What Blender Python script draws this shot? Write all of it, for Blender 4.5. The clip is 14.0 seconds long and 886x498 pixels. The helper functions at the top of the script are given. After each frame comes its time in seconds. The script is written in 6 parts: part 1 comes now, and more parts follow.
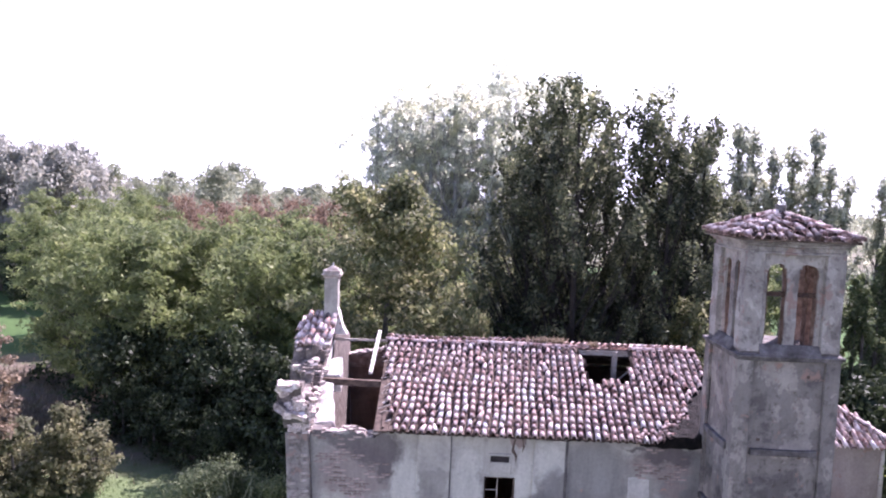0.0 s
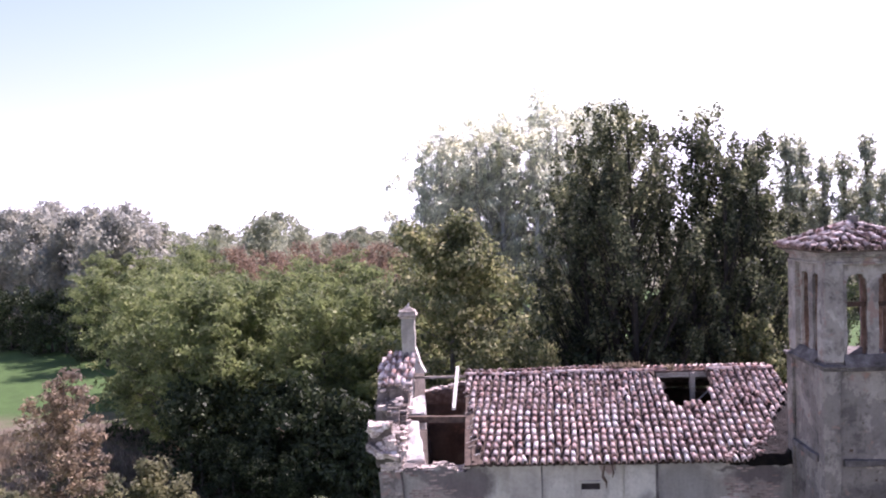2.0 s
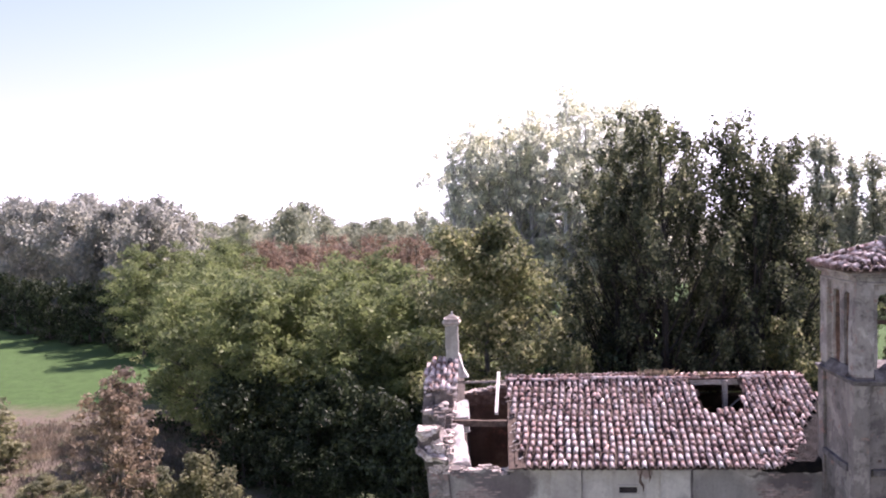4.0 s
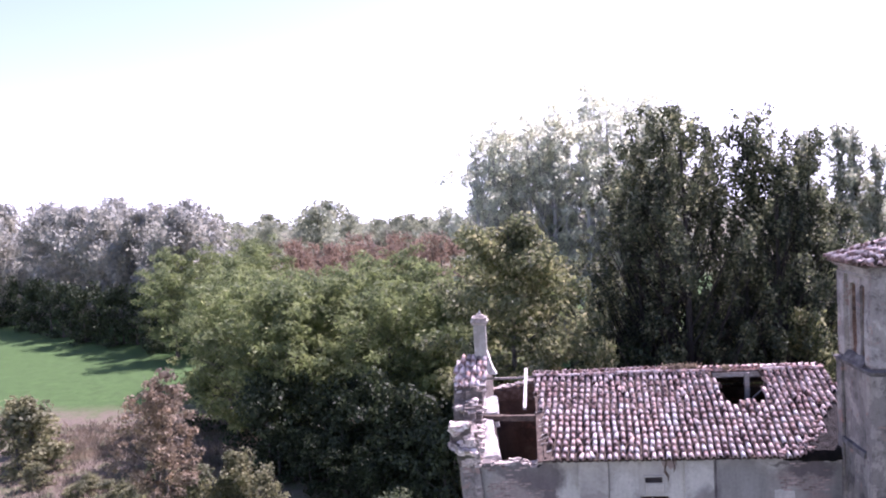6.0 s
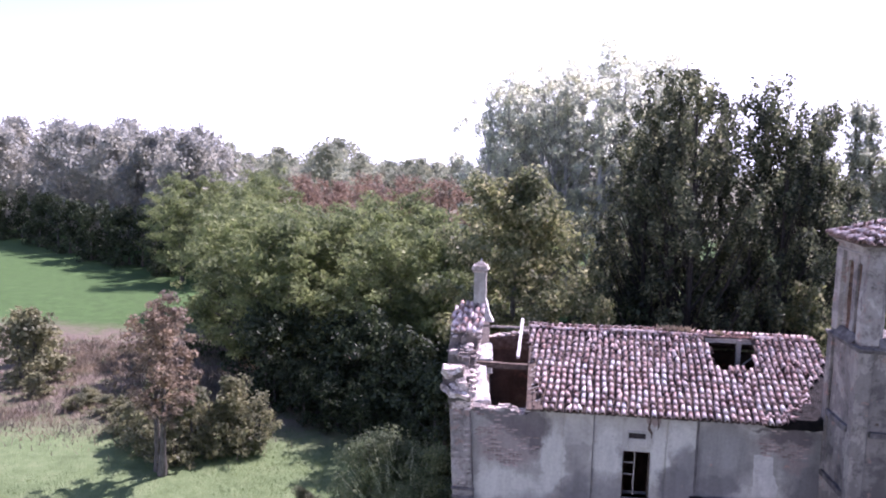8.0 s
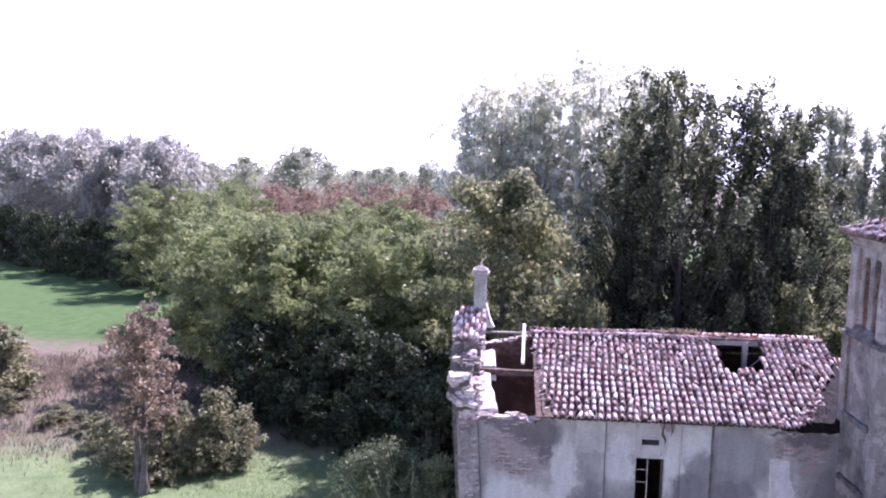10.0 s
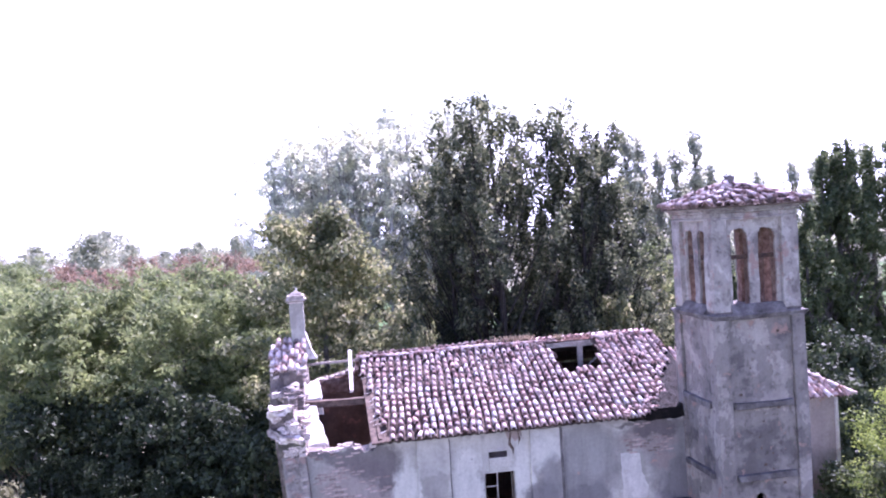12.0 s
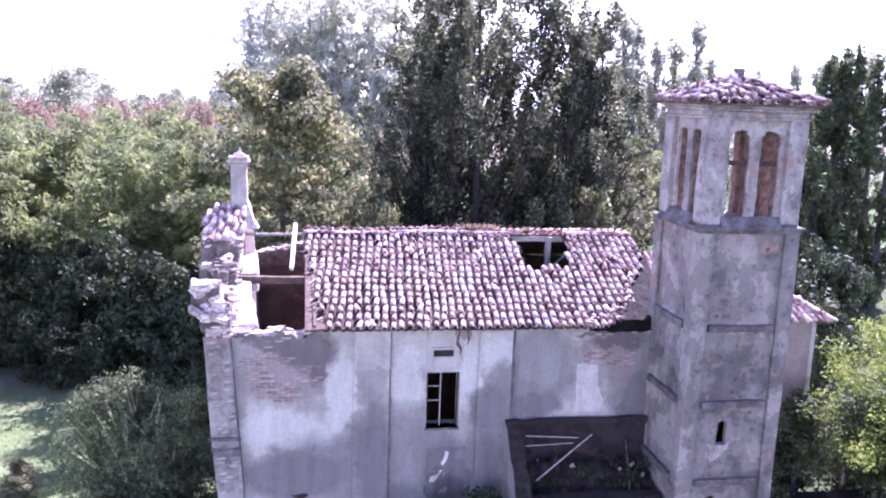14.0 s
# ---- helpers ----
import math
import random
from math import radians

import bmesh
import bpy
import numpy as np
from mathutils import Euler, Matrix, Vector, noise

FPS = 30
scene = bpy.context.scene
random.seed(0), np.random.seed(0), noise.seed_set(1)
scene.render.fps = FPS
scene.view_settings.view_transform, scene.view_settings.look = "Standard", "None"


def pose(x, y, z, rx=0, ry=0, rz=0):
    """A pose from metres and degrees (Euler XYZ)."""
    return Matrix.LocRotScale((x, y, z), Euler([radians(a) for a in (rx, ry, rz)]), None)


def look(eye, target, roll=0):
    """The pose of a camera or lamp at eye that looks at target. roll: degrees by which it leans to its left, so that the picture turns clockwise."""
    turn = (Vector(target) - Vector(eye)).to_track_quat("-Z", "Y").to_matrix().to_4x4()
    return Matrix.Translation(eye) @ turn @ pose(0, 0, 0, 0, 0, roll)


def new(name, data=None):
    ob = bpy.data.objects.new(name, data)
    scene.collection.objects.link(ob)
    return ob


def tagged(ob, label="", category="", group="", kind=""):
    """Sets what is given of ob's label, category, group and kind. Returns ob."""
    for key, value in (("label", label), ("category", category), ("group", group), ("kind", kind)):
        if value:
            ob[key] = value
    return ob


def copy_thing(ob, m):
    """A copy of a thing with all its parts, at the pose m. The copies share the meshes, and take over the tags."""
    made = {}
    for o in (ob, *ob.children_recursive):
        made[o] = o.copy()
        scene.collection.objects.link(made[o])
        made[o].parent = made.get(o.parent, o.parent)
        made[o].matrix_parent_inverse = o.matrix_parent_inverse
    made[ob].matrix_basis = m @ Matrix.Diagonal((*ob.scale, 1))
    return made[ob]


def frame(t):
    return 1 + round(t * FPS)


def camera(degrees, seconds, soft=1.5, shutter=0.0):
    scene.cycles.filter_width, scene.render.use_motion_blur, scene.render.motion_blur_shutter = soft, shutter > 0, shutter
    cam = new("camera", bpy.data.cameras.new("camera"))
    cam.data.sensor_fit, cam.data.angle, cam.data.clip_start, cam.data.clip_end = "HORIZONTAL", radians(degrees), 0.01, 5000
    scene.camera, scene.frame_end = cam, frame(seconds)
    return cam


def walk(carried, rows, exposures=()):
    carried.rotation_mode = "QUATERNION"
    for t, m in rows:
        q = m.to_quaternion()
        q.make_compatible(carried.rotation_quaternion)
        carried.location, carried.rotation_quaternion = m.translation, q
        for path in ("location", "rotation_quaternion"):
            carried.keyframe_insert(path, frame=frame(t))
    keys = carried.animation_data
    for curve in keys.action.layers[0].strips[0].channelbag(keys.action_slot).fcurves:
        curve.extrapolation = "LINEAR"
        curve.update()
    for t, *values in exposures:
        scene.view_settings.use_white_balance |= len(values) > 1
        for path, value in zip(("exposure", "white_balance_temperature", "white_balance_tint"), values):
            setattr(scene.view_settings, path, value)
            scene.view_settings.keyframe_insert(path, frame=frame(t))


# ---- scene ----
cam = camera(56.0, 14.0, 2.0)
# seconds, stops, kelvin, tint
EXPOSURES = [(0.0, 1.59, 5820, 42), (1.0, 1.56, 5670, 43), (1.6, 1.4, 5800, 43), (2.2, 1.17, 6250, 40), (3.0, 1.11, 6500, 38), (5.4, 1.42, 5850, 43), (8.0, 1.33, 5700, 44), (11.0, 1.74, 5450, 50), (11.6, 1.87, 5400, 51), (12.0, 2.03, 5380, 52), (12.5, 1.82, 5350, 53), (13.0, 2.15, 5430, 54), (14.0, 2.29, 5430, 56)]
# seconds, eye, target, roll
PATH = [
    (0, (4.101, -21.346, 14.442), (4.105, -19.353, 14.277), 2.5),
    (0.5, (3.974, -21.344, 14.429), (3.95, -19.348, 14.307), 4.9),
    (1, (3.861, -21.649, 14.312), (3.817, -19.65, 14.276), 3.6),
    (1.5, (3.554, -21.751, 14.391), (3.495, -19.752, 14.365), -1.0),
    (2, (3.208, -22.0, 14.542), (3.112, -20.004, 14.459), -1.8),
    (2.5, (3.012, -22.302, 14.674), (2.897, -20.307, 14.59), -1.3),
    (3, (2.778, -22.689, 14.906), (2.642, -20.695, 14.827), -1.1),
    (5.5, (2.556, -23.881, 15.651), (2.372, -21.896, 15.489), -2.6),
    (6, (2.591, -24.238, 15.669), (2.384, -22.252, 15.549), -2.9),
    (6.5, (2.722, -24.591, 15.911), (2.484, -22.611, 15.761), -2.3),
    (7, (2.781, -24.74, 15.973), (2.535, -22.76, 15.836), -1.1),
    (7.5, (2.698, -24.83, 15.81), (2.458, -22.849, 15.668), -1.0),
    (8, (2.661, -24.515, 15.649), (2.438, -22.543, 15.402), 1.6),
    (8.2, (2.62, -24.45, 15.6), (2.407, -22.486, 15.287), 2.1),
    (10.3, (1.371, -23.671, 15.177), (1.241, -21.683, 14.999), 0.9),
    (10.5, (1.424, -23.659, 14.665), (1.308, -21.668, 14.511), 0.5),
    (11, (1.788, -22.19, 13.827), (1.978, -20.209, 13.636), 2.2),
    (11.5, (1.796, -21.445, 13.248), (2.061, -19.478, 13.002), 3.0),
    (12, (1.583, -21.578, 13.505), (1.874, -19.601, 13.437), -3.7),
    (12.5, (1.543, -20.846, 12.855), (1.859, -18.903, 12.497), -2.6),
    (13, (1.734, -20.5, 13.033), (2.059, -18.559, 12.678), -1.3),
    (13.5, (2.112, -19.923, 13.214), (2.421, -17.983, 12.838), 1.3),
    (14, (2.553, -19.115, 13.442), (2.879, -17.177, 13.071), 2.0),
]
walk(cam, [(t, look(eye, target, roll)) for t, eye, target, roll in PATH], EXPOSURES)

# ---- world and sun ----
SUN_UP, SUN_AZ = 49.0, 55.0  # degrees above the horizon; degrees from +x towards +y
world = bpy.data.worlds.new("sky")
scene.world = world
world.use_nodes = True
wn = world.node_tree.nodes
sky = wn.new("ShaderNodeTexSky")
sky.sky_type = "NISHITA"
sky.sun_disc = False
sky.sun_elevation = radians(SUN_UP)
sky.sun_rotation = radians(90 - SUN_AZ)
sky.dust_density = 1.0
sky.air_density = 1.4
sky.ozone_density = 0.3
wn["Background"].inputs["Strength"].default_value = 0.075
world.node_tree.links.new(sky.outputs[0], wn["Background"].inputs["Color"])

sun = new("sun", bpy.data.lights.new("sun", "SUN"))
sun.data.energy, sun.data.angle, sun.data.color = 5.0, radians(0.6), (1.0, 0.94, 0.85)
SUN_WAY = Vector((math.cos(radians(SUN_UP)) * math.cos(radians(SUN_AZ)), math.cos(radians(SUN_UP)) * math.sin(radians(SUN_AZ)), math.sin(radians(SUN_UP))))
sun.matrix_world = look(SUN_WAY * 60, (0, 0, 0))


# ---- materials ----
def shader(name, rough=0.9):
    m = bpy.data.materials.new(name)
    m.use_nodes = True
    nt = m.node_tree
    b = nt.nodes["Principled BSDF"]
    b.inputs["Roughness"].default_value = rough
    b.inputs["Specular IOR Level"].default_value = 0.25
    return m, nt, b


def put(nt, kind, **values):
    n = nt.nodes.new(kind)
    for k, v in values.items():
        n.inputs[k.replace("_", " ")].default_value = v
    return n


def ramp(nt, fac, stops):
    n = nt.nodes.new("ShaderNodeValToRGB")
    e = n.color_ramp.elements
    while len(e) < len(stops):
        e.new(0.5)
    for el, (p, c) in zip(e, stops):
        el.position, el.color = p, (*c, 1) if len(c) == 3 else c
    nt.links.new(fac, n.inputs["Fac"])
    return n.outputs["Color"]


def mixed(nt, fac, a, b, mode="MIX"):
    n = nt.nodes.new("ShaderNodeMix")
    n.data_type, n.blend_type = "RGBA", mode
    for socket, v in ((n.inputs[0], fac), (n.inputs[6], a), (n.inputs[7], b)):
        if hasattr(v, "is_linked"):
            nt.links.new(v, socket)
        elif isinstance(v, tuple):
            socket.default_value = (*v, 1)
        else:
            socket.default_value = v
    return n.outputs[2]


def noisy(nt, scale, detail=4.0, rough=0.55, stretch=None, warp=0.0):
    tc = nt.nodes.new("ShaderNodeTexCoord")
    n = put(nt, "ShaderNodeTexNoise", Scale=scale, Detail=detail, Roughness=rough, Distortion=warp)
    src = tc.outputs["Object"]
    if stretch:
        mp = nt.nodes.new("ShaderNodeMapping")
        mp.inputs["Scale"].default_value = stretch
        nt.links.new(src, mp.inputs["Vector"])
        src = mp.outputs["Vector"]
    nt.links.new(src, n.inputs["Vector"])
    return n.outputs["Fac"]


def bumped(nt, b, height, strength=0.5, dist=0.02):
    n = put(nt, "ShaderNodeBump", Strength=strength, Distance=dist)
    nt.links.new(height, n.inputs["Height"])
    nt.links.new(n.outputs["Normal"], b.inputs["Normal"])


def blotches(nt, spots, warp=0.5, soft=0.3):
    """A mask of stains, each an ellipse on the wall (x, z, half width, half height) with a wandering edge."""
    tc = nt.nodes.new("ShaderNodeTexCoord")
    n = put(nt, "ShaderNodeTexNoise", Scale=1.6, Detail=6.0, Roughness=0.65)
    nt.links.new(tc.outputs["Object"], n.inputs["Vector"])
    shift = nt.nodes.new("ShaderNodeVectorMath")
    shift.operation = "MULTIPLY_ADD"
    nt.links.new(n.outputs["Color"], shift.inputs[0])
    shift.inputs[1].default_value = (2 * warp,) * 3
    nt.links.new(tc.outputs["Object"], shift.inputs[2])
    total = None
    for x, z, rx, rz in spots:
        mp = nt.nodes.new("ShaderNodeMapping")
        mp.inputs["Scale"].default_value = (1 / rx, 0, 1 / rz)
        mp.inputs["Location"].default_value = (-(x + warp) / rx, 0, -(z + warp) / rz)
        nt.links.new(shift.outputs[0], mp.inputs["Vector"])
        d = nt.nodes.new("ShaderNodeVectorMath")
        d.operation = "LENGTH"
        nt.links.new(mp.outputs["Vector"], d.inputs[0])
        r = nt.nodes.new("ShaderNodeMapRange")
        r.inputs["From Min"].default_value, r.inputs["From Max"].default_value = 1 + soft, 1 - soft
        nt.links.new(d.outputs["Value"], r.inputs["Value"])
        if total is None:
            total = r.outputs["Result"]
        else:
            mx = nt.nodes.new("ShaderNodeMath")
            mx.operation = "MAXIMUM"
            nt.links.new(total, mx.inputs[0])
            nt.links.new(r.outputs["Result"], mx.inputs[1])
            total = mx.outputs[0]
    return total


def plaster(name, light, mid, dark, brick=(0.36, 0.23, 0.19), bare=0.62, patch=0.42, stains=(), flecks=0.32):
    """Old lime plaster: pale coats over grey ones with sharp edges, rain streaks, fine grain, bare spots.
    stains: (colour, strength, spots) for damp and dimly lit, fresh and bare places of their own shape."""
    m, nt, b = shader(name, 0.95)
    big = ramp(nt, noisy(nt, patch, 6, 0.62, warp=0.15), [(0.40, dark), (0.455, mid), (0.52, mid), (0.545, light)])
    cloud = ramp(nt, noisy(nt, 0.9, 5, 0.6, warp=0.1), [(0.3, (0.72, 0.72, 0.74)), (0.65, (1.05, 1.05, 1.05))])
    c = mixed(nt, 0.9, big, cloud, "MULTIPLY")
    for tone, strength, spots in stains:
        k = nt.nodes.new("ShaderNodeMath")
        k.operation = "MULTIPLY"
        nt.links.new(blotches(nt, spots, soft=0.2), k.inputs[0])
        k.inputs[1].default_value = strength
        c = mixed(nt, k.outputs[0], c, tone)
    streak = ramp(nt, noisy(nt, 2.2, 4, 0.6, (1.3, 1.3, 0.22)), [(0.35, (0.70, 0.69, 0.69)), (0.58, (1, 1, 1))])
    c = mixed(nt, 0.55, c, streak, "MULTIPLY")
    grain = ramp(nt, noisy(nt, 11, 6, 0.72), [(0.3, (0.68, 0.67, 0.67)), (0.7, (1.12, 1.11, 1.09))])
    c = mixed(nt, 0.5, c, grain, "MULTIPLY")
    spots = ramp(nt, noisy(nt, 4.2, 6, 0.68, warp=0.4), [(0.36, (0.55, 0.53, 0.53)), (0.45, (1, 1, 1)), (0.58, (1, 1, 1)), (0.66, (1.18, 1.16, 1.14))])
    c = mixed(nt, flecks, c, spots, "MULTIPLY")
    hole = ramp(nt, noisy(nt, 2.4, 6, 0.7, warp=0.3), [(bare, (0, 0, 0)), (bare + 0.05, (1, 1, 1))])
    c = mixed(nt, hole, c, brick)
    nt.links.new(c, b.inputs["Base Color"])
    bumped(nt, b, noisy(nt, 7, 6, 0.62), 0.5, 0.03)
    return m


def mottled(name, stops, scale=3.0, rough=0.9, fine=22.0, bump=0.4, dist=0.02, stretch=None, vary=0.0):
    """A rough surface with colour over two scales; vary: how far one object's tone may differ from the next."""
    m, nt, b = shader(name, rough)
    c = ramp(nt, noisy(nt, scale, 5, 0.6, stretch), stops)
    g = ramp(nt, noisy(nt, fine, 4, 0.6, stretch), [(0.3, (0.7, 0.7, 0.7)), (0.7, (1.12, 1.12, 1.12))])
    c = mixed(nt, 0.85, c, g, "MULTIPLY")
    if vary:
        info = nt.nodes.new("ShaderNodeObjectInfo")
        t = ramp(nt, info.outputs["Random"], [(0.0, (1 - vary,) * 3), (1.0, (1 + vary,) * 3)])
        c = mixed(nt, 1.0, c, t, "MULTIPLY")
    nt.links.new(c, b.inputs["Base Color"])
    bumped(nt, b, noisy(nt, fine, 5, 0.65, stretch), bump, dist)
    return m


def terracotta(name, island):
    """Weathered half-round tiles: each one of another tone, pale lichen and dark patches on top."""
    m, nt, b = shader(name, 0.92)
    if island:
        r = nt.nodes.new("ShaderNodeNewGeometry").outputs["Random Per Island"]
    else:
        r = nt.nodes.new("ShaderNodeObjectInfo").outputs["Random"]
    base = ramp(nt, r, [(0.0, (0.20, 0.11, 0.095)), (0.2, (0.50, 0.31, 0.27)), (0.45, (0.80, 0.64, 0.59)), (0.7, (0.60, 0.37, 0.31)), (0.88, (0.84, 0.70, 0.65)), (1.0, (0.90, 0.82, 0.78))])
    lichen = ramp(nt, noisy(nt, 9, 5, 0.65), [(0.48, (0, 0, 0)), (0.62, (1, 1, 1))])
    half = nt.nodes.new("ShaderNodeMath")
    half.operation = "MULTIPLY"
    nt.links.new(lichen, half.inputs[0])
    half.inputs[1].default_value = 0.55
    c = mixed(nt, half.outputs[0], base, (0.80, 0.71, 0.69))
    dirt = ramp(nt, noisy(nt, 3.1, 5, 0.7), [(0.38, (0.16, 0.12, 0.12)), (0.54, (1, 1, 1))])
    c = mixed(nt, 0.85, c, dirt, "MULTIPLY")
    nt.links.new(c, b.inputs["Base Color"])
    bumped(nt, b, noisy(nt, 40, 4, 0.6), 0.3, 0.01)
    return m


def leafy(name, dark, mid, light, glow=0.35, swing=0.3):
    """Leaves: tone by leaf and by clump, light passing through the blades."""
    m, nt, b = shader(name, 0.6)
    b.inputs["Specular IOR Level"].default_value = 0.2
    r = nt.nodes.new("ShaderNodeNewGeometry").outputs["Random Per Island"]
    c = ramp(nt, r, [(0.0, dark), (0.3, mid), (0.72, mid), (1.0, light)])
    patch = ramp(nt, noisy(nt, 0.5, 3, 0.6), [(0.35, (0.95 - swing, 0.98 - swing, 1.0 - swing)), (0.65, (0.95 + swing, 0.9 + swing, 0.75 + swing))])
    c = mixed(nt, 1.0, c, patch, "MULTIPLY")
    nt.links.new(c, b.inputs["Base Color"])
    t = nt.nodes.new("ShaderNodeBsdfTranslucent")
    nt.links.new(c, t.inputs["Color"])
    mx = nt.nodes.new("ShaderNodeMixShader")
    mx.inputs[0].default_value = glow
    nt.links.new(b.outputs[0], mx.inputs[1])
    nt.links.new(t.outputs[0], mx.inputs[2])
    nt.links.new(mx.outputs[0], nt.nodes["Material Output"].inputs["Surface"])
    return m


def land(name):
    """Meadow: a green crop field beyond the thicket's edge, dry grass and pale mown grass nearer."""
    m, nt, b = shader(name, 1.0)
    tc = nt.nodes.new("ShaderNodeTexCoord")
    sep = nt.nodes.new("ShaderNodeSeparateXYZ")
    nt.links.new(tc.outputs["Object"], sep.inputs[0])
    wob = noisy(nt, 0.25, 4, 0.6)
    green = ramp(nt, noisy(nt, 0.9, 6, 0.7), [(0.3, (0.045, 0.082, 0.023)), (0.6, (0.064, 0.12, 0.034)), (0.8, (0.09, 0.155, 0.05))])
    tan = ramp(nt, noisy(nt, 0.012, 4, 0.6), [(0.35, (0.09, 0.105, 0.06)), (0.5, (0.17, 0.155, 0.11)), (0.7, (0.12, 0.125, 0.08))])
    dry = ramp(nt, noisy(nt, 0.6, 8, 0.75), [(0.3, (0.075, 0.066, 0.046)), (0.48, (0.158, 0.125, 0.096)), (0.6, (0.092, 0.108, 0.05)), (0.75, (0.225, 0.183, 0.142))])
    mown = ramp(nt, noisy(nt, 0.8, 8, 0.75), [(0.3, (0.085, 0.12, 0.05)), (0.5, (0.132, 0.182, 0.076)), (0.72, (0.19, 0.228, 0.11))])

    def rise(v, lo, hi):
        a = nt.nodes.new("ShaderNodeMath")
        a.operation = "MULTIPLY_ADD"
        nt.links.new(wob, a.inputs[0])
        a.inputs[1].default_value = 8.0
        nt.links.new(v, a.inputs[2])
        r = nt.nodes.new("ShaderNodeMapRange")
        r.inputs["From Min"].default_value, r.inputs["From Max"].default_value = lo, hi
        nt.links.new(a.outputs[0], r.inputs["Value"])
        return r.outputs["Result"]

    # y + 0.5 x runs across the meadow from the church towards the field
    lin = nt.nodes.new("ShaderNodeMath")
    lin.operation = "MULTIPLY_ADD"
    nt.links.new(sep.outputs["X"], lin.inputs[0])
    lin.inputs[1].default_value = -0.12
    nt.links.new(sep.outputs["Y"], lin.inputs[2])
    c = mixed(nt, rise(lin.outputs[0], 20.5, 25.5), mown, dry)
    # unseen ground by the church, kept dark to cut bounce onto its walls
    low_bounce = ramp(nt, noisy(nt, 0.9, 6, 0.7), [(0.3, (0.035, 0.05, 0.02)), (0.6, (0.06, 0.085, 0.032)), (0.8, (0.09, 0.11, 0.05))])
    c = mixed(nt, rise(sep.outputs["X"], -1.0, 4.0), c, low_bounce)
    c = mixed(nt, rise(lin.outputs[0], 45.0, 49.5), c, green)
    c = mixed(nt, rise(lin.outputs[0], 125.0, 140.0), c, tan)
    nt.links.new(c, b.inputs["Base Color"])
    bumped(nt, b, noisy(nt, 6, 6, 0.75), 0.8, 0.12)
    return m


# damp and greyed spots also carry the lower wall's weaker light
DAMP_DIM = [(10.85, 5.8, 0.45, 0.5), (8.0, 5.65, 0.7, 0.3), (2.3, 4.15, 1.3, 0.62), (4.15, 4.6, 0.42, 1.6), (7.1, 5.75, 0.55, 0.65), (6.0, 4.0, 0.55, 1.1), (10.95, 6.0, 0.35, 0.6), (8.3, 5.8, 0.6, 0.35), (3.2, 2.6, 0.4, 0.5), (7.0, 4.3, 0.45, 0.9), (4.9, 3.2, 0.5, 0.7)]
FRESH = [(2.1, 5.3, 1.25, 0.5), (3.4, 6.3, 0.36, 1.1), (7.15, 7.2, 0.4, 0.5), (5.0, 6.7, 0.4, 0.9), (8.5, 6.9, 0.6, 0.6), (2.0, 2.95, 1.0, 0.35), (6.55, 6.6, 0.25, 0.8)]
BARE = [(2.05, 6.75, 0.95, 0.8), (10.1, 7.25, 0.75, 0.4), (10.5, 6.6, 0.25, 0.25), (2.6, 3.3, 0.4, 0.3)]
GREYED_DIM = [(8.35, 6.7, 0.85, 1.3), (10.75, 6.5, 0.6, 1.2), (5.1, 4.5, 1.2, 1.3), (3.1, 4.2, 1.5, 1.0), (7.2, 4.9, 0.6, 1.0), (10.9, 7.1, 0.45, 0.6), (7.3, 6.3, 0.3, 0.7)]
SOOT = [(2.6, 7.35, 0.7, 0.5), (2.0, 7.6, 0.75, 0.24), (10.3, 7.5, 0.8, 0.22), (2.75, 7.6, 0.42, 0.38), (2.85, 7.0, 0.2, 0.5), (1.3, 7.75, 0.45, 0.14), (9.9, 7.7, 0.7, 0.12), (6.45, 7.75, 0.12, 0.25)]
M_WALL = plaster("lime_plaster", (0.48, 0.45, 0.395), (0.375, 0.35, 0.31), (0.255, 0.24, 0.215), bare=0.66, patch=0.35, flecks=0.2, stains=(((0.57, 0.55, 0.49), 0.85, FRESH), ((0.235, 0.223, 0.21), 0.8, GREYED_DIM), ((0.175, 0.163, 0.16), 0.78, DAMP_DIM), ((0.29, 0.24, 0.22), 0.85, BARE), ((0.13, 0.11, 0.11), 0.85, SOOT)))
M_TOWER = plaster("grey_plaster", (0.345, 0.31, 0.275), (0.235, 0.21, 0.19), (0.145, 0.13, 0.12), (0.27, 0.18, 0.15), bare=0.60, patch=0.8, flecks=0.7)
M_INSIDE = plaster("inner_plaster", (0.28, 0.19, 0.14), (0.22, 0.14, 0.10), (0.14, 0.09, 0.07), (0.27, 0.14, 0.10), 0.58)
M_COAT = plaster("fresh_plaster", (0.60, 0.57, 0.52), (0.52, 0.49, 0.44), (0.38, 0.355, 0.32), bare=0.60)
# undercoat darkened further because little light reaches the lower wall
M_GREYCOAT = plaster("dim_grey_undercoat", (0.225, 0.215, 0.205), (0.175, 0.167, 0.16), (0.12, 0.115, 0.11), bare=0.6)
M_LIME = plaster("white_limewash", (0.80, 0.76, 0.72), (0.68, 0.64, 0.60), (0.46, 0.42, 0.38), bare=0.56)
M_APSE = plaster("apse_plaster", (0.42, 0.34, 0.30), (0.33, 0.26, 0.23), (0.22, 0.17, 0.155), stains=(((0.48, 0.44, 0.42), 0.4, [(15.6, 6.9, 1.9, 0.9), (16.5, 6.0, 0.5, 1.2)]),))
M_NEARBLACK = plaster("near_black_plaster", (0.042, 0.034, 0.034), (0.028, 0.022, 0.022), (0.016, 0.013, 0.013), (0.06, 0.036, 0.03), 0.57)
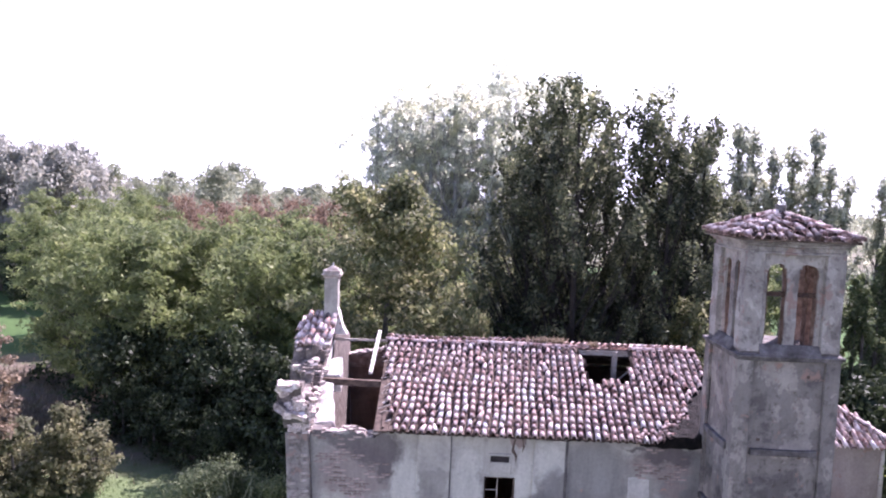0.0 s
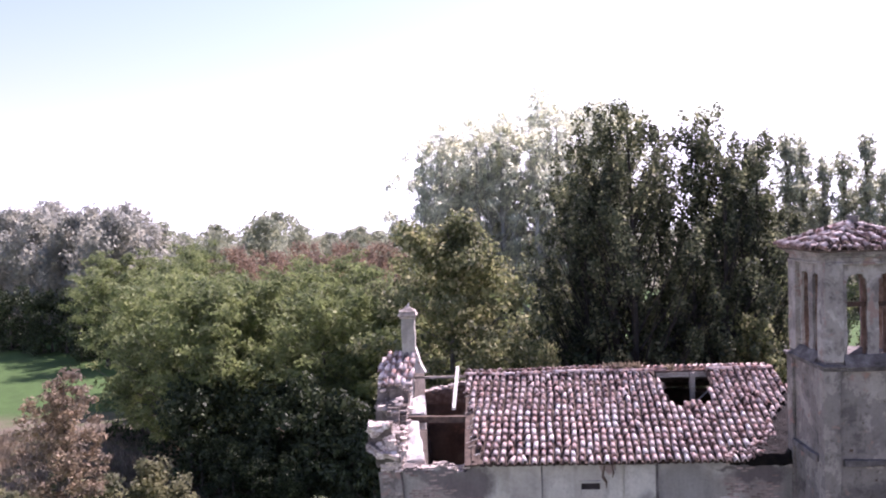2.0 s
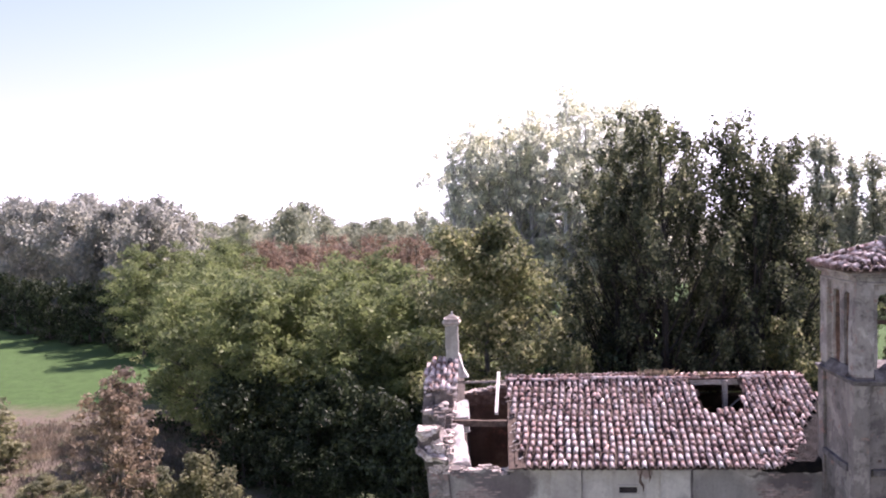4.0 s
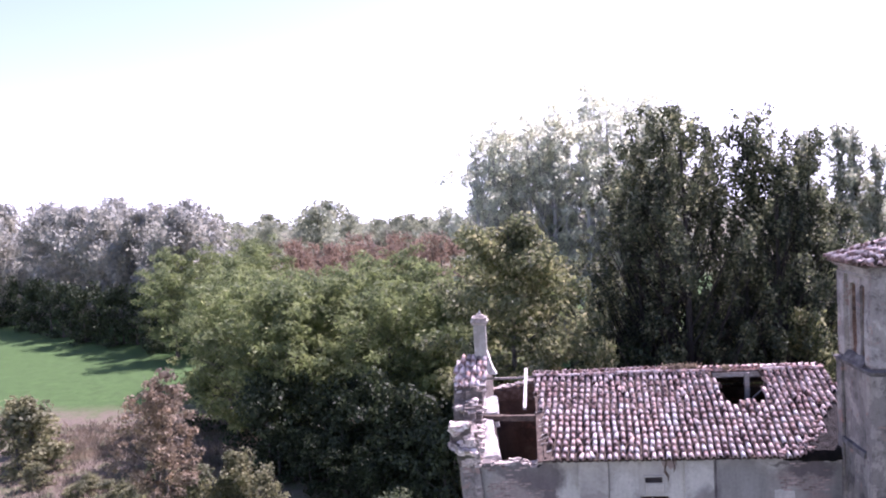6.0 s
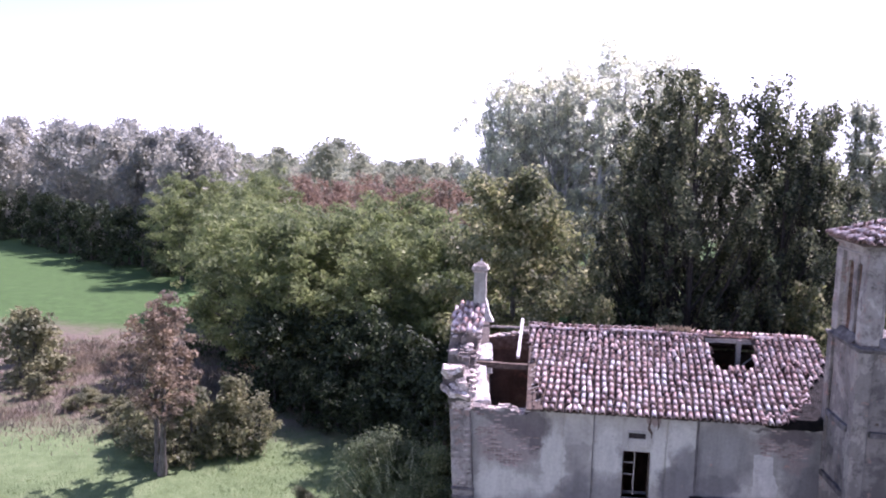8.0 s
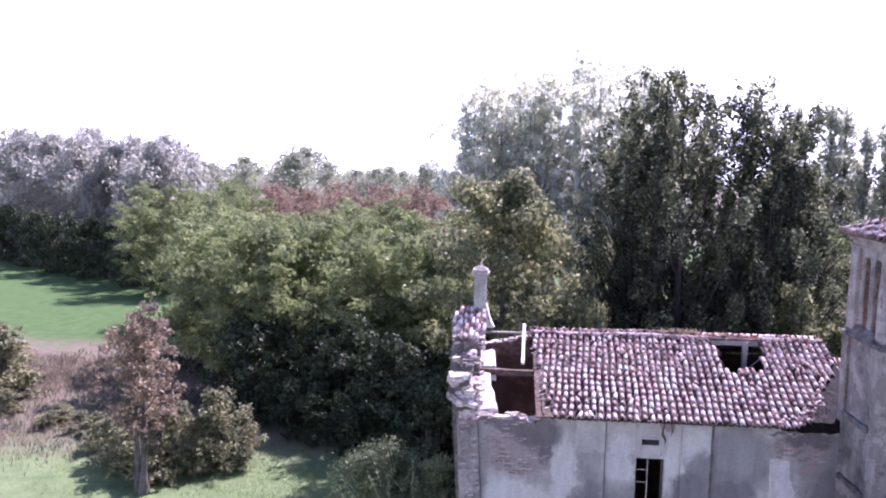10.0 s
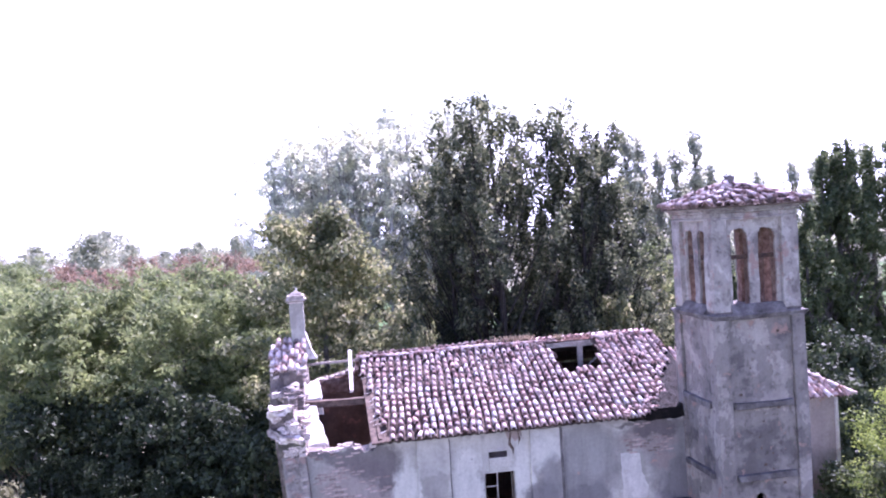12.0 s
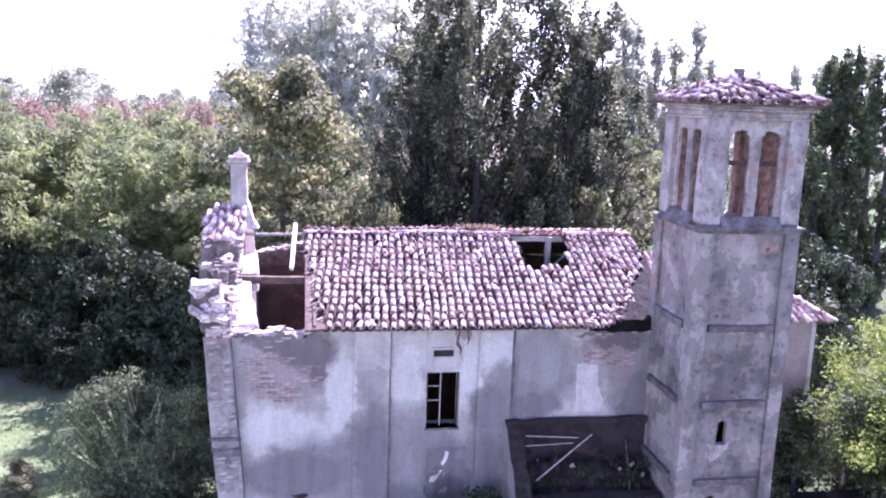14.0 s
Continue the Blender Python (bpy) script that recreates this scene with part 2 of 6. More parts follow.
M_STONE = mottled("rubble_stone", [(0.3, (0.24, 0.19, 0.165)), (0.5, (0.42, 0.36, 0.32)), (0.7, (0.60, 0.55, 0.50))], 4, vary=0.4)
M_CORE = mottled("wall_core", [(0.3, (0.10, 0.08, 0.07)), (0.5, (0.20, 0.165, 0.145)), (0.7, (0.32, 0.27, 0.24))], 5, bump=0.9, dist=0.06)
# near-black that paints shade on the roof corner, loft panel and coping
M_SHADEBLACK = mottled("shade_black", [(0.3, (0.003, 0.002, 0.002)), (0.5, (0.006, 0.0045, 0.004)), (0.75, (0.02, 0.013, 0.01))], 5, fine=16, bump=1.0, dist=0.06)
M_BRICK = mottled("old_brick", [(0.3, (0.19, 0.125, 0.112)), (0.5, (0.31, 0.235, 0.21)), (0.7, (0.45, 0.38, 0.35))], 2.5, vary=0.4)
M_QUOIN = mottled("quoin_stone", [(0.3, (0.21, 0.165, 0.145)), (0.5, (0.32, 0.275, 0.25)), (0.7, (0.43, 0.38, 0.35))], 4, vary=0.3)
M_RAWBRICK = mottled("warm_brick", [(0.3, (0.10, 0.065, 0.05)), (0.5, (0.20, 0.13, 0.10)), (0.7, (0.33, 0.235, 0.185))], 6)
M_BELFRY = plaster("belfry_plaster", (0.42, 0.385, 0.35), (0.32, 0.29, 0.265), (0.205, 0.18, 0.168), (0.27, 0.19, 0.165), bare=0.58, patch=1.5, flecks=0.85)
M_CORNICE = mottled("weathered_cornice", [(0.3, (0.06, 0.052, 0.05)), (0.5, (0.13, 0.115, 0.11)), (0.7, (0.22, 0.20, 0.195))], 3)
M_WOOD = mottled("grey_timber", [(0.3, (0.22, 0.18, 0.15)), (0.5, (0.38, 0.33, 0.29)), (0.7, (0.52, 0.48, 0.44))], 6, stretch=(1, 6, 6))
M_DARKWOOD = mottled("dark_timber", [(0.3, (0.05, 0.035, 0.028)), (0.5, (0.10, 0.07, 0.055)), (0.7, (0.17, 0.13, 0.10))], 5)
M_PALEWOOD = mottled("bleached_timber", [(0.3, (0.5, 0.46, 0.42)), (0.6, (0.72, 0.69, 0.65))], 6)
M_DEBRIS = mottled("dark_debris", [(0.3, (0.014, 0.011, 0.01)), (0.5, (0.035, 0.026, 0.022)), (0.66, (0.045, 0.042, 0.025)), (0.8, (0.16, 0.12, 0.105))], 4, fine=12, bump=1.0, dist=0.1)
M_RUBBLE = mottled("limed_rubble", [(0.3, (0.15, 0.115, 0.10)), (0.48, (0.44, 0.36, 0.32)), (0.68, (0.76, 0.69, 0.64))], 6.0, vary=0.5)
M_TILE = terracotta("terracotta_tile", False)
M_TILES = terracotta("terracotta_tiles", True)
M_OLDTILE = mottled("blackened_tile", [(0.3, (0.05, 0.028, 0.026)), (0.46, (0.22, 0.14, 0.125)), (0.64, (0.70, 0.60, 0.57))], 3.0, vary=0.75)
# channel tiles made dark, the shade between the covers is in the colour
M_CHANNEL = mottled("shaded_channel_tile", [(0.3, (0.03, 0.022, 0.02)), (0.55, (0.075, 0.05, 0.042)), (0.7, (0.13, 0.09, 0.075))], 4)
M_IRON = mottled("rusty_iron", [(0.3, (0.03, 0.02, 0.02)), (0.7, (0.10, 0.06, 0.04))], 12)
M_BARK = mottled("bark", [(0.3, (0.05, 0.045, 0.04)), (0.5, (0.11, 0.10, 0.085)), (0.7, (0.2, 0.18, 0.16))], 3, fine=9, bump=0.9, dist=0.05, stretch=(3, 3, 0.6))
M_DARKBARK = mottled("dark_bark", [(0.3, (0.02, 0.018, 0.016)), (0.5, (0.04, 0.036, 0.032)), (0.7, (0.075, 0.068, 0.06))], 3, fine=9, bump=0.9, dist=0.05, stretch=(3, 3, 0.6))
M_PALEBARK = mottled("pale_bark", [(0.3, (0.2, 0.2, 0.18)), (0.6, (0.4, 0.4, 0.37))], 2, fine=8, stretch=(3, 3, 0.6))
M_LAND = land("meadow")
L_DARK = leafy("dark_poplar_leaves", (0.04, 0.053, 0.032), (0.095, 0.11, 0.066), (0.33, 0.34, 0.215), 0.5, 0.6)
L_HEDGE = leafy("hedgerow_leaves", (0.05, 0.072, 0.035), (0.105, 0.135, 0.065), (0.25, 0.28, 0.155), 0.5)
L_TAN = leafy("tan_leaves", (0.13, 0.14, 0.075), (0.24, 0.24, 0.135), (0.38, 0.36, 0.235), 0.45)
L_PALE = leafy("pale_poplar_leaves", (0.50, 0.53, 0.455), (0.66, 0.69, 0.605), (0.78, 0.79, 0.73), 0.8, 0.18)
L_ROBINIA = leafy("robinia_leaves", (0.155, 0.195, 0.082), (0.215, 0.26, 0.114), (0.32, 0.35, 0.18), 0.48, 0.36)
L_OAK = leafy("oak_leaves", (0.078, 0.098, 0.05), (0.195, 0.213, 0.107), (0.50, 0.48, 0.30), 0.5)
# pale grey includes the distance haze over the willow row
L_GREY = leafy("hazed_willow_leaves", (0.34, 0.35, 0.32), (0.385, 0.39, 0.36), (0.44, 0.445, 0.41), 0.65, 0.12)
L_BUSH = leafy("shrub_leaves", (0.068, 0.094, 0.046), (0.14, 0.172, 0.09), (0.27, 0.30, 0.175), 0.3)
L_BROWN = leafy("withering_leaves", (0.15, 0.11, 0.075), (0.27, 0.21, 0.155), (0.43, 0.345, 0.27), 0.45)
L_RED = leafy("reddish_leaves", (0.205, 0.14, 0.105), (0.285, 0.205, 0.158), (0.38, 0.29, 0.23), 0.45, 0.2)
L_LIME = leafy("sunlit_leaves", (0.13, 0.18, 0.04), (0.215, 0.28, 0.07), (0.33, 0.39, 0.12), 0.45, 0.35)
L_SLIM = leafy("slender_poplar_leaves", (0.27, 0.30, 0.24), (0.45, 0.475, 0.39), (0.64, 0.65, 0.56), 0.7)
# leaf colour taken down so that it carries the shade itself
L_SHADE = leafy("shade_darkened_leaves", (0.016, 0.025, 0.013), (0.04, 0.056, 0.028), (0.105, 0.135, 0.072), 0.28)
# haze of the far plain is mixed into this leaf colour
L_FAR = leafy("hazed_far_leaves", (0.25, 0.28, 0.21), (0.33, 0.36, 0.275), (0.41, 0.43, 0.34), 0.6, 0.12)
L_WILLOW = leafy("willow_shoot_leaves", (0.24, 0.28, 0.16), (0.38, 0.42, 0.27), (0.55, 0.58, 0.42), 0.5)
L_LAWN = leafy("lawn_grass", (0.095, 0.143, 0.054), (0.148, 0.202, 0.084), (0.21, 0.265, 0.125), 0.5)
L_GRASS = leafy("dry_grass", (0.135, 0.112, 0.083), (0.21, 0.175, 0.137), (0.315, 0.262, 0.213), 0.5)


# ---- builders ----
def part(name, bm, material, parent=None, label="", smooth=False):
    me = bpy.data.meshes.new(name)
    bm.to_mesh(me)
    bm.free()
    me.materials.append(material)
    if smooth:
        me.polygons.foreach_set("use_smooth", [True] * len(me.polygons))
    ob = new(name, me)
    ob.parent = parent
    return tagged(ob, label)


def thing(name, label, category, group="", kind="", at=(0, 0, 0)):
    ob = new(name)
    ob.location = at
    ob.empty_display_size = 0.2
    return tagged(ob, label, category, group, kind)


def box(bm, x0, x1, y0, y1, z0, z1, bevel=0.0, m=None):
    r = bmesh.ops.create_cube(bm, size=1, matrix=Matrix.LocRotScale(((x0 + x1) / 2, (y0 + y1) / 2, (z0 + z1) / 2), None, (abs(x1 - x0), abs(y1 - y0), abs(z1 - z0))))
    vs = r["verts"]
    if bevel:
        es = list({e for v in vs for e in v.link_edges})
        vs = list({v for f in bmesh.ops.bevel(bm, geom=es, offset=bevel, segments=1, affect="EDGES")["faces"] for v in f.verts} | {v for v in vs if v.is_valid})
    if m is not None:
        bmesh.ops.transform(bm, matrix=m, verts=vs)
    return vs


def boxed(name, dims, material, parent=None, label="", bevel=0.01, m=None):
    bm = bmesh.new()
    box(bm, *dims, bevel, m)
    return part(name, bm, material, parent, label)


def beam(name, a, b, wide, high, material, parent=None, label="", rough=0.0):
    """A squared timber from a to b, a little uneven."""
    a, b = Vector(a), Vector(b)
    way = b - a
    q = way.to_track_quat("X", "Z").to_matrix().to_4x4()
    bm = bmesh.new()
    n = max(2, int(way.length / 0.5) + 1)
    rings = []
    for i in range(n + 1):
        t = i / n
        c = a + way * t
        ring = []
        for sy, sz in ((-1, -1), (1, -1), (1, 1), (-1, 1)):
            w = 1 + random.uniform(-0.1, 0.1)
            ring.append(bm.verts.new(c + q.to_3x3() @ Vector((0, sy * wide / 2 * w + random.uniform(-rough, rough), sz * high / 2 * w + random.uniform(-rough, rough)))))
        rings.append(ring)
    for r0, r1 in zip(rings, rings[1:]):
        for k in range(4):
            bm.faces.new((r0[k], r0[(k + 1) % 4], r1[(k + 1) % 4], r1[k]))
    bm.faces.new(rings[0][::-1])
    bm.faces.new(rings[-1])
    return part(name, bm, material, parent, label)


def panel(us, vs, solid, deep0, deep1, axis="y"):
    """A slab with real openings: cells between the marks us (across) and vs (up), kept where solid(u, v) at their middle."""
    bm = bmesh.new()
    cache = {}

    def vert(u, d, v):
        key = (round(u, 4), round(d, 4), round(v, 4))
        if key not in cache:
            cache[key] = bm.verts.new((u, d, v) if axis == "y" else (d, u, v))
        return cache[key]

    nu, nv = len(us) - 1, len(vs) - 1
    keep = {(i, j) for i in range(nu) for j in range(nv) if solid((us[i] + us[i + 1]) / 2, (vs[j] + vs[j + 1]) / 2)}
    for i, j in keep:
        u0, u1, v0, v1 = us[i], us[i + 1], vs[j], vs[j + 1]
        quads = [[(u0, deep0, v0), (u1, deep0, v0), (u1, deep0, v1), (u0, deep0, v1)], [(u0, deep1, v1), (u1, deep1, v1), (u1, deep1, v0), (u0, deep1, v0)]]
        for (di, dj), (p, q) in {(-1, 0): ((u0, v0), (u0, v1)), (1, 0): ((u1, v1), (u1, v0)), (0, -1): ((u1, v0), (u0, v0)), (0, 1): ((u0, v1), (u1, v1))}.items():
            if (i + di, j + dj) not in keep:
                quads.append([(p[0], deep0, p[1]), (q[0], deep0, q[1]), (q[0], deep1, q[1]), (p[0], deep1, p[1])])
        for qd in quads:
            try:
                bm.faces.new([vert(*c) for c in qd])
            except ValueError:
                pass
    bmesh.ops.recalc_face_normals(bm, faces=bm.faces)
    return bm


def steps(a, b, size):
    n = max(1, round((b - a) / size))
    return [a + (b - a) * i / n for i in range(n + 1)]


def arch_open(u, v, cu, half, v0, spring):
    """Whether (u, v) lies in a round-headed opening."""
    if abs(u - cu) > half or v < v0:
        return False
    return v < spring or (u - cu) ** 2 + (v - spring) ** 2 < half**2


def extruded(profile, axis, d0, d1):
    """A closed outline (pairs across, up) drawn out along an axis."""
    bm = bmesh.new()

    def p(u, v, d):
        return (d, u, v) if axis == "x" else (u, d, v)

    a = [bm.verts.new(p(u, v, d0)) for u, v in profile]
    b = [bm.verts.new(p(u, v, d1)) for u, v in profile]
    bm.faces.new(a)
    bm.faces.new(b[::-1])
    for i in range(len(a)):
        k = (i + 1) % len(a)
        bm.faces.new((a[k], a[i], b[i], b[k]))
    bmesh.ops.recalc_face_normals(bm, faces=bm.faces)
    return bm


def roughen(ob, amount, passes=2, reach=0.28, axes=(1, 1, 1)):
    """Wears a part: long edges are divided, and all corners shift a little with the masonry round them."""
    bm = bmesh.new()
    bm.from_mesh(ob.data)
    for _ in range(passes):
        long = [e for e in bm.edges if e.calc_length() > reach]
        if not long:
            break
        bmesh.ops.subdivide_edges(bm, edges=long, cuts=1, use_grid_fill=True)
    for v in bm.verts:
        d = noise.noise_vector(v.co * 2.7) * amount + noise.noise_vector(v.co * 8.0) * amount * 0.7
        v.co += Vector((d.x * axes[0], d.y * axes[1], d.z * axes[2]))
    bm.to_mesh(ob.data)
    bm.free()


def fast_mesh(name, verts, faces, material, smooth=False):
    """A mesh from arrays: verts (n, 3), faces (m, 4)."""
    me = bpy.data.meshes.new(name)
    k = faces.shape[1]
    me.vertices.add(len(verts))
    me.vertices.foreach_set("co", np.asarray(verts, np.float32).ravel())
    me.loops.add(faces.size)
    me.loops.foreach_set("vertex_index", faces.astype(np.int32).ravel())
    me.polygons.add(len(faces))
    me.polygons.foreach_set("loop_start", np.arange(0, faces.size, k, dtype=np.int32))
    me.update(calc_edges=True)
    me.validate()
    if smooth:
        me.polygons.foreach_set("use_smooth", [True] * len(me.polygons))
    me.materials.append(material)
    return me


def stone_mesh(seed, rough=0.25):
    rnd = random.Random(seed)
    bm = bmesh.new()
    if seed % 2:
        bmesh.ops.create_cube(bm, size=1)
        bmesh.ops.bevel(bm, geom=bm.edges[:], offset=0.12, segments=1, affect="EDGES")
    else:
        bmesh.ops.create_icosphere(bm, subdivisions=1, radius=0.6)
    for v in bm.verts:
        v.co += Vector([rnd.uniform(-rough, rough) * 0.6 for _ in range(3)])
    me = bpy.data.meshes.new("stone")
    bm.to_mesh(me)
    bm.free()
    return me


# ---- trees ----
def tubes(paths, sides=6):
    """Tapered tubes: each path is a list of (point, radius)."""
    vs, fs = [], []
    for path in paths:
        start = len(vs)
        for i, (p, r) in enumerate(path):
            q = path[min(i + 1, len(path) - 1)][0] - path[max(i - 1, 0)][0]
            u = q.cross(Vector((0.3, 1, 0.2))).normalized()
            w = q.cross(u).normalized()
            for k in range(sides):
                a = 2 * math.pi * k / sides
                vs.append(p + r * (math.cos(a) * u + math.sin(a) * w))
        for i in range(len(path) - 1):
            for k in range(sides):
                s = start + i * sides
                fs.append((s + k, s + (k + 1) % sides, s + sides + (k + 1) % sides, s + sides + k))
    return np.array([tuple(v) for v in vs]), np.array(fs)


def leaves(rng, centres, radii, count, size, flat=0.75, lift=0.2, slim=1.0):
    """Many small blades in loose clumps; every blade is a bent quad of its own."""
    n = len(centres)
    which = rng.choice(n, count, p=radii**2 / (radii**2).sum())
    d = rng.normal(size=(count, 3))
    d /= np.linalg.norm(d, axis=1, keepdims=True)
    far = rng.random(count) ** 0.45
    pos = centres[which] + d * (radii[which] * far)[:, None] * [1, 1, flat]
    nrm = d * 0.8 + rng.normal(size=(count, 3)) * 0.52 + [0, 0, lift]
    nrm /= np.linalg.norm(nrm, axis=1, keepdims=True)
    t = np.cross(nrm, rng.normal(size=(count, 3)))
    t /= np.linalg.norm(t, axis=1, keepdims=True)
    b = np.cross(nrm, t)
    s = size * rng.uniform(0.6, 1.4, count)[:, None]
    wide = slim * rng.uniform(0.45, 0.8, count)[:, None]
    quad = np.stack([pos - t * s * 0.5, pos + b * s * 0.5 * wide, pos + t * s * 0.5 + nrm * s * 0.12, pos - b * s * 0.5 * wide], 1)
    return quad.reshape(-1, 3), np.arange(count * 4).reshape(-1, 4)


def tree(name, label, seed, height, spread, base, shape, leaf, bark, count, size, limbs=26, clump=0.16, category="tree", stems=1, group="", lean=0.0, gap=0.0, slim=1.0, thick=1.0, climb=0.0, flat=0.75):
    """A tree at the origin: tapered trunk with limbs, and a crown of leaf clumps along them.
    spread: crown radius; base: height of the lowest foliage; shape(u): radius of the crown (0 to 1) up its height u."""
    rng = np.random.default_rng(seed)
    rnd = random.Random(seed)
    paths, centres, radii = [], [], []
    for s in range(stems):
        off = Vector((rnd.uniform(-1, 1), rnd.uniform(-1, 1), 0)) * (0.45 * spread if stems > 1 else 0)
        top = Vector((off.x * 1.2 + rnd.uniform(-lean, lean), off.y * 1.2, height * rnd.uniform(0.86, 1.0) if stems > 1 else height))
        r0 = (height * 0.014 + 0.04) * thick
        bend = Vector((rnd.uniform(-0.4, 0.4), rnd.uniform(-0.4, 0.4), 0)) * height * 0.03

        def spine(t, off=off, top=top, bend=bend):
            return off.lerp(top, t) + bend * math.sin(math.pi * t)

        paths.append([(spine(i / 7), r0 * (1 - 0.9 * i / 7) * (1.5 if i == 0 else 1)) for i in range(8)])
        for k in range(max(3, limbs // stems)):
            u = (k + rnd.random()) / max(3, limbs // stems)
            z = base + (height - base) * u * 0.97
            reach = spread * shape(u) * rnd.uniform(0.7, 1.12) / (1.25 if stems > 1 else 1)
            a = rnd.uniform(0, 2 * math.pi)
            rise = rnd.uniform(0.05, 0.55) * reach + 0.04 * height + climb * reach * rnd.uniform(0.6, 1.3)
            t0 = max(0.02, (z - rise) / height)
            p0 = spine(min(0.97, t0))
            p1 = Vector((p0.x + math.cos(a) * reach, p0.y + math.sin(a) * reach, z))
            mid = p0.lerp(p1, 0.5) + Vector((0, 0, -0.06 * reach))
            rr = max(0.018, r0 * 0.36 * (1 - t0))
            paths.append([(p0, rr), (mid, rr * 0.6), (p1, rr * 0.15)])
            for f in (0.18, 0.45, 0.72, 1.0):
                if rnd.random() < gap:
                    continue
                c = p0.lerp(mid, f * 2) if f < 0.5 else mid.lerp(p1, f * 2 - 1)
                centres.append(c + Vector((rnd.gauss(0, 0.06), rnd.gauss(0, 0.06), rnd.gauss(0, 0.05))) * spread)
                radii.append(clump * spread * rnd.uniform(0.7, 1.35) * (0.6 + 0.5 * f))
        for f in np.linspace(0.72, 0.985, 11):
            centres.append(spine(f) + Vector((rnd.gauss(0, 0.06), rnd.gauss(0, 0.06), 0)) * spread)
            radii.append(clump * spread * (2.0 - 1.35 * f))
    root = thing(name, label, category, group)
    trunks = []
    for p in paths:
        if len(p) > 3:
            v, f = tubes([p], 8)
            trunks.append(new("trunk", fast_mesh("trunk", v, f, bark, True)))
            trunks[-1].parent = root
    v, f = tubes([p for p in paths if len(p) <= 3], 5)
    limb = new("branchwork", fast_mesh("branchwork", v, f, bark, True))
    limb.parent = trunks[0]
    tagged(limb, kind="stuff")
    v, f = leaves(rng, np.array([tuple(c) for c in centres]), np.array(radii), count, size, flat, slim=slim)
    v[:, 2] = np.maximum(v[:, 2], 0.03)
    crown = new("crown", fast_mesh("crown", v, f, leaf))
    crown.parent = root
    return root


def stand(root, spots, labels=None):
    """The tree itself at the first spot and copies at the others: (x, y, scale, turn, stretch up)."""
    for i, (x, y, s, a, up) in enumerate(spots):
        m = pose(x, y, land_z(x, y), 0, 0, a) @ Matrix.Diagonal((s, s, s * up, 1))
        if i:
            copy_thing(root, m)
    x, y, s, a, up = spots[0]
    root.matrix_basis = pose(x, y, land_z(x, y), 0, 0, a) @ Matrix.Diagonal((s, s, s * up, 1))


def round_shape(u):
    return max(0.12, math.sin(math.pi * min(1, 0.12 + 0.86 * u)) ** 0.6)


def tall_shape(u):
    return max(0.1, min(1.0, 0.55 + 0.9 * u) * (1 - u**3 * 0.9))


def spire_shape(u):
    return max(0.15, (1 - u) ** 0.55 * min(1, 0.5 + 2 * u))


def cone_shape(u):
    return max(0.12, (1 - u) ** 0.75)


def dome_shape(u):
    return max(0.16, min(1.0, 0.72 + 1.1 * u) * (1 - u**1.7) ** 0.62)


def low_shape(u):
    return max(0.2, (1 - u**2.2) ** 0.6)

# ---- ground ----
def land_z(x, y):
    """The plain falls very gently away from the church beyond the near fields."""
    return -0.021 * max(0.0, math.hypot(x, y) - 130.0)


def ground_sheet():
    marks = sorted({*steps(-120, 120, 4.0), *steps(-2500, -120, 340), *steps(120, 2500, 340)})
    n = len(marks)
    vs = np.array([(x, y, 0.0 if -5 < x < 20 and -6 < y < 14 else land_z(x, y) + 0.22 * noise.noise(Vector((x * 0.07, y * 0.07, 3)))) for y in marks for x in marks])
    i = np.arange(n - 1)
    a = (i[:, None] * n + i[None, :]).ravel()
    return new("ground", fast_mesh("ground", vs, np.stack([a, a + 1, a + n + 1, a + n], 1), M_LAND, True))


tagged(ground_sheet(), "flat meadow of mown and dry grass with a green crop field", "ground", kind="structure")

# ---- the church: nave ----
LEFT, RIGHT, EAVE, RIDGE_Y, RIDGE_Z = 0.27, 12.3, 8.0, 4.58, 9.5
NORTH = 2 * RIDGE_Y
SLOPE = math.atan2(RIDGE_Z - EAVE, RIDGE_Y + 0.3)


def roof_z(y, x=6.0):
    """The tiles' upper level on the south slope, with the old roof's sag."""
    sag = 0.05 * math.sin(math.pi * max(0, min(1, (x - 2.4) / 9.0))) * math.sin(math.pi * max(0, min(1, (y + 0.3) / 5.2)))
    return EAVE + (y + 0.3) * math.tan(SLOPE) - sag


def south_solid(x, z):
    if 5.49 < x < 6.3 and 5.29 < z < 6.72:  # window
        return False
    ragged = 7.74 if x > 9.75 else 7.93 if x > 2.9 else 7.72 + 0.18 * noise.noise(Vector((x * 2.3, 0, 4))) + (0.1 if x < 1.2 else 0)
    return z < ragged


us = sorted({*steps(0.85, 2.9, 0.1), *steps(2.9, 11.3, 0.6), 5.49, 6.3, 9.75})
vs = sorted({*steps(0, 7.2, 0.6), *steps(7.2, 7.93, 0.07), 5.29, 6.72})
nave = thing("wall_south", "grey-white plastered nave wall, stained, with bare brick patches", "wall", kind="structure")
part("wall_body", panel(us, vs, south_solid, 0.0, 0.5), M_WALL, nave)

# shallow pilaster strips and the plain strip under the eaves
for x0, x1, z0, z1, d in ((3.70, 4.58, 0.0, 7.80, 0.045), (6.75, 7.58, 0.0, 7.80, 0.09), (0.27, 0.80, 0.0, 7.85, 0.15)):
    if x0 > 0.3:
        boxed("pilaster", (x0, x1, -d, 0.0, z0, z1), M_WALL, nave, bevel=0.012)
boxed("eave_strip", (2.95, 9.7, -0.035, 0.0, 7.80, 7.93), M_WALL, nave, bevel=0.01)
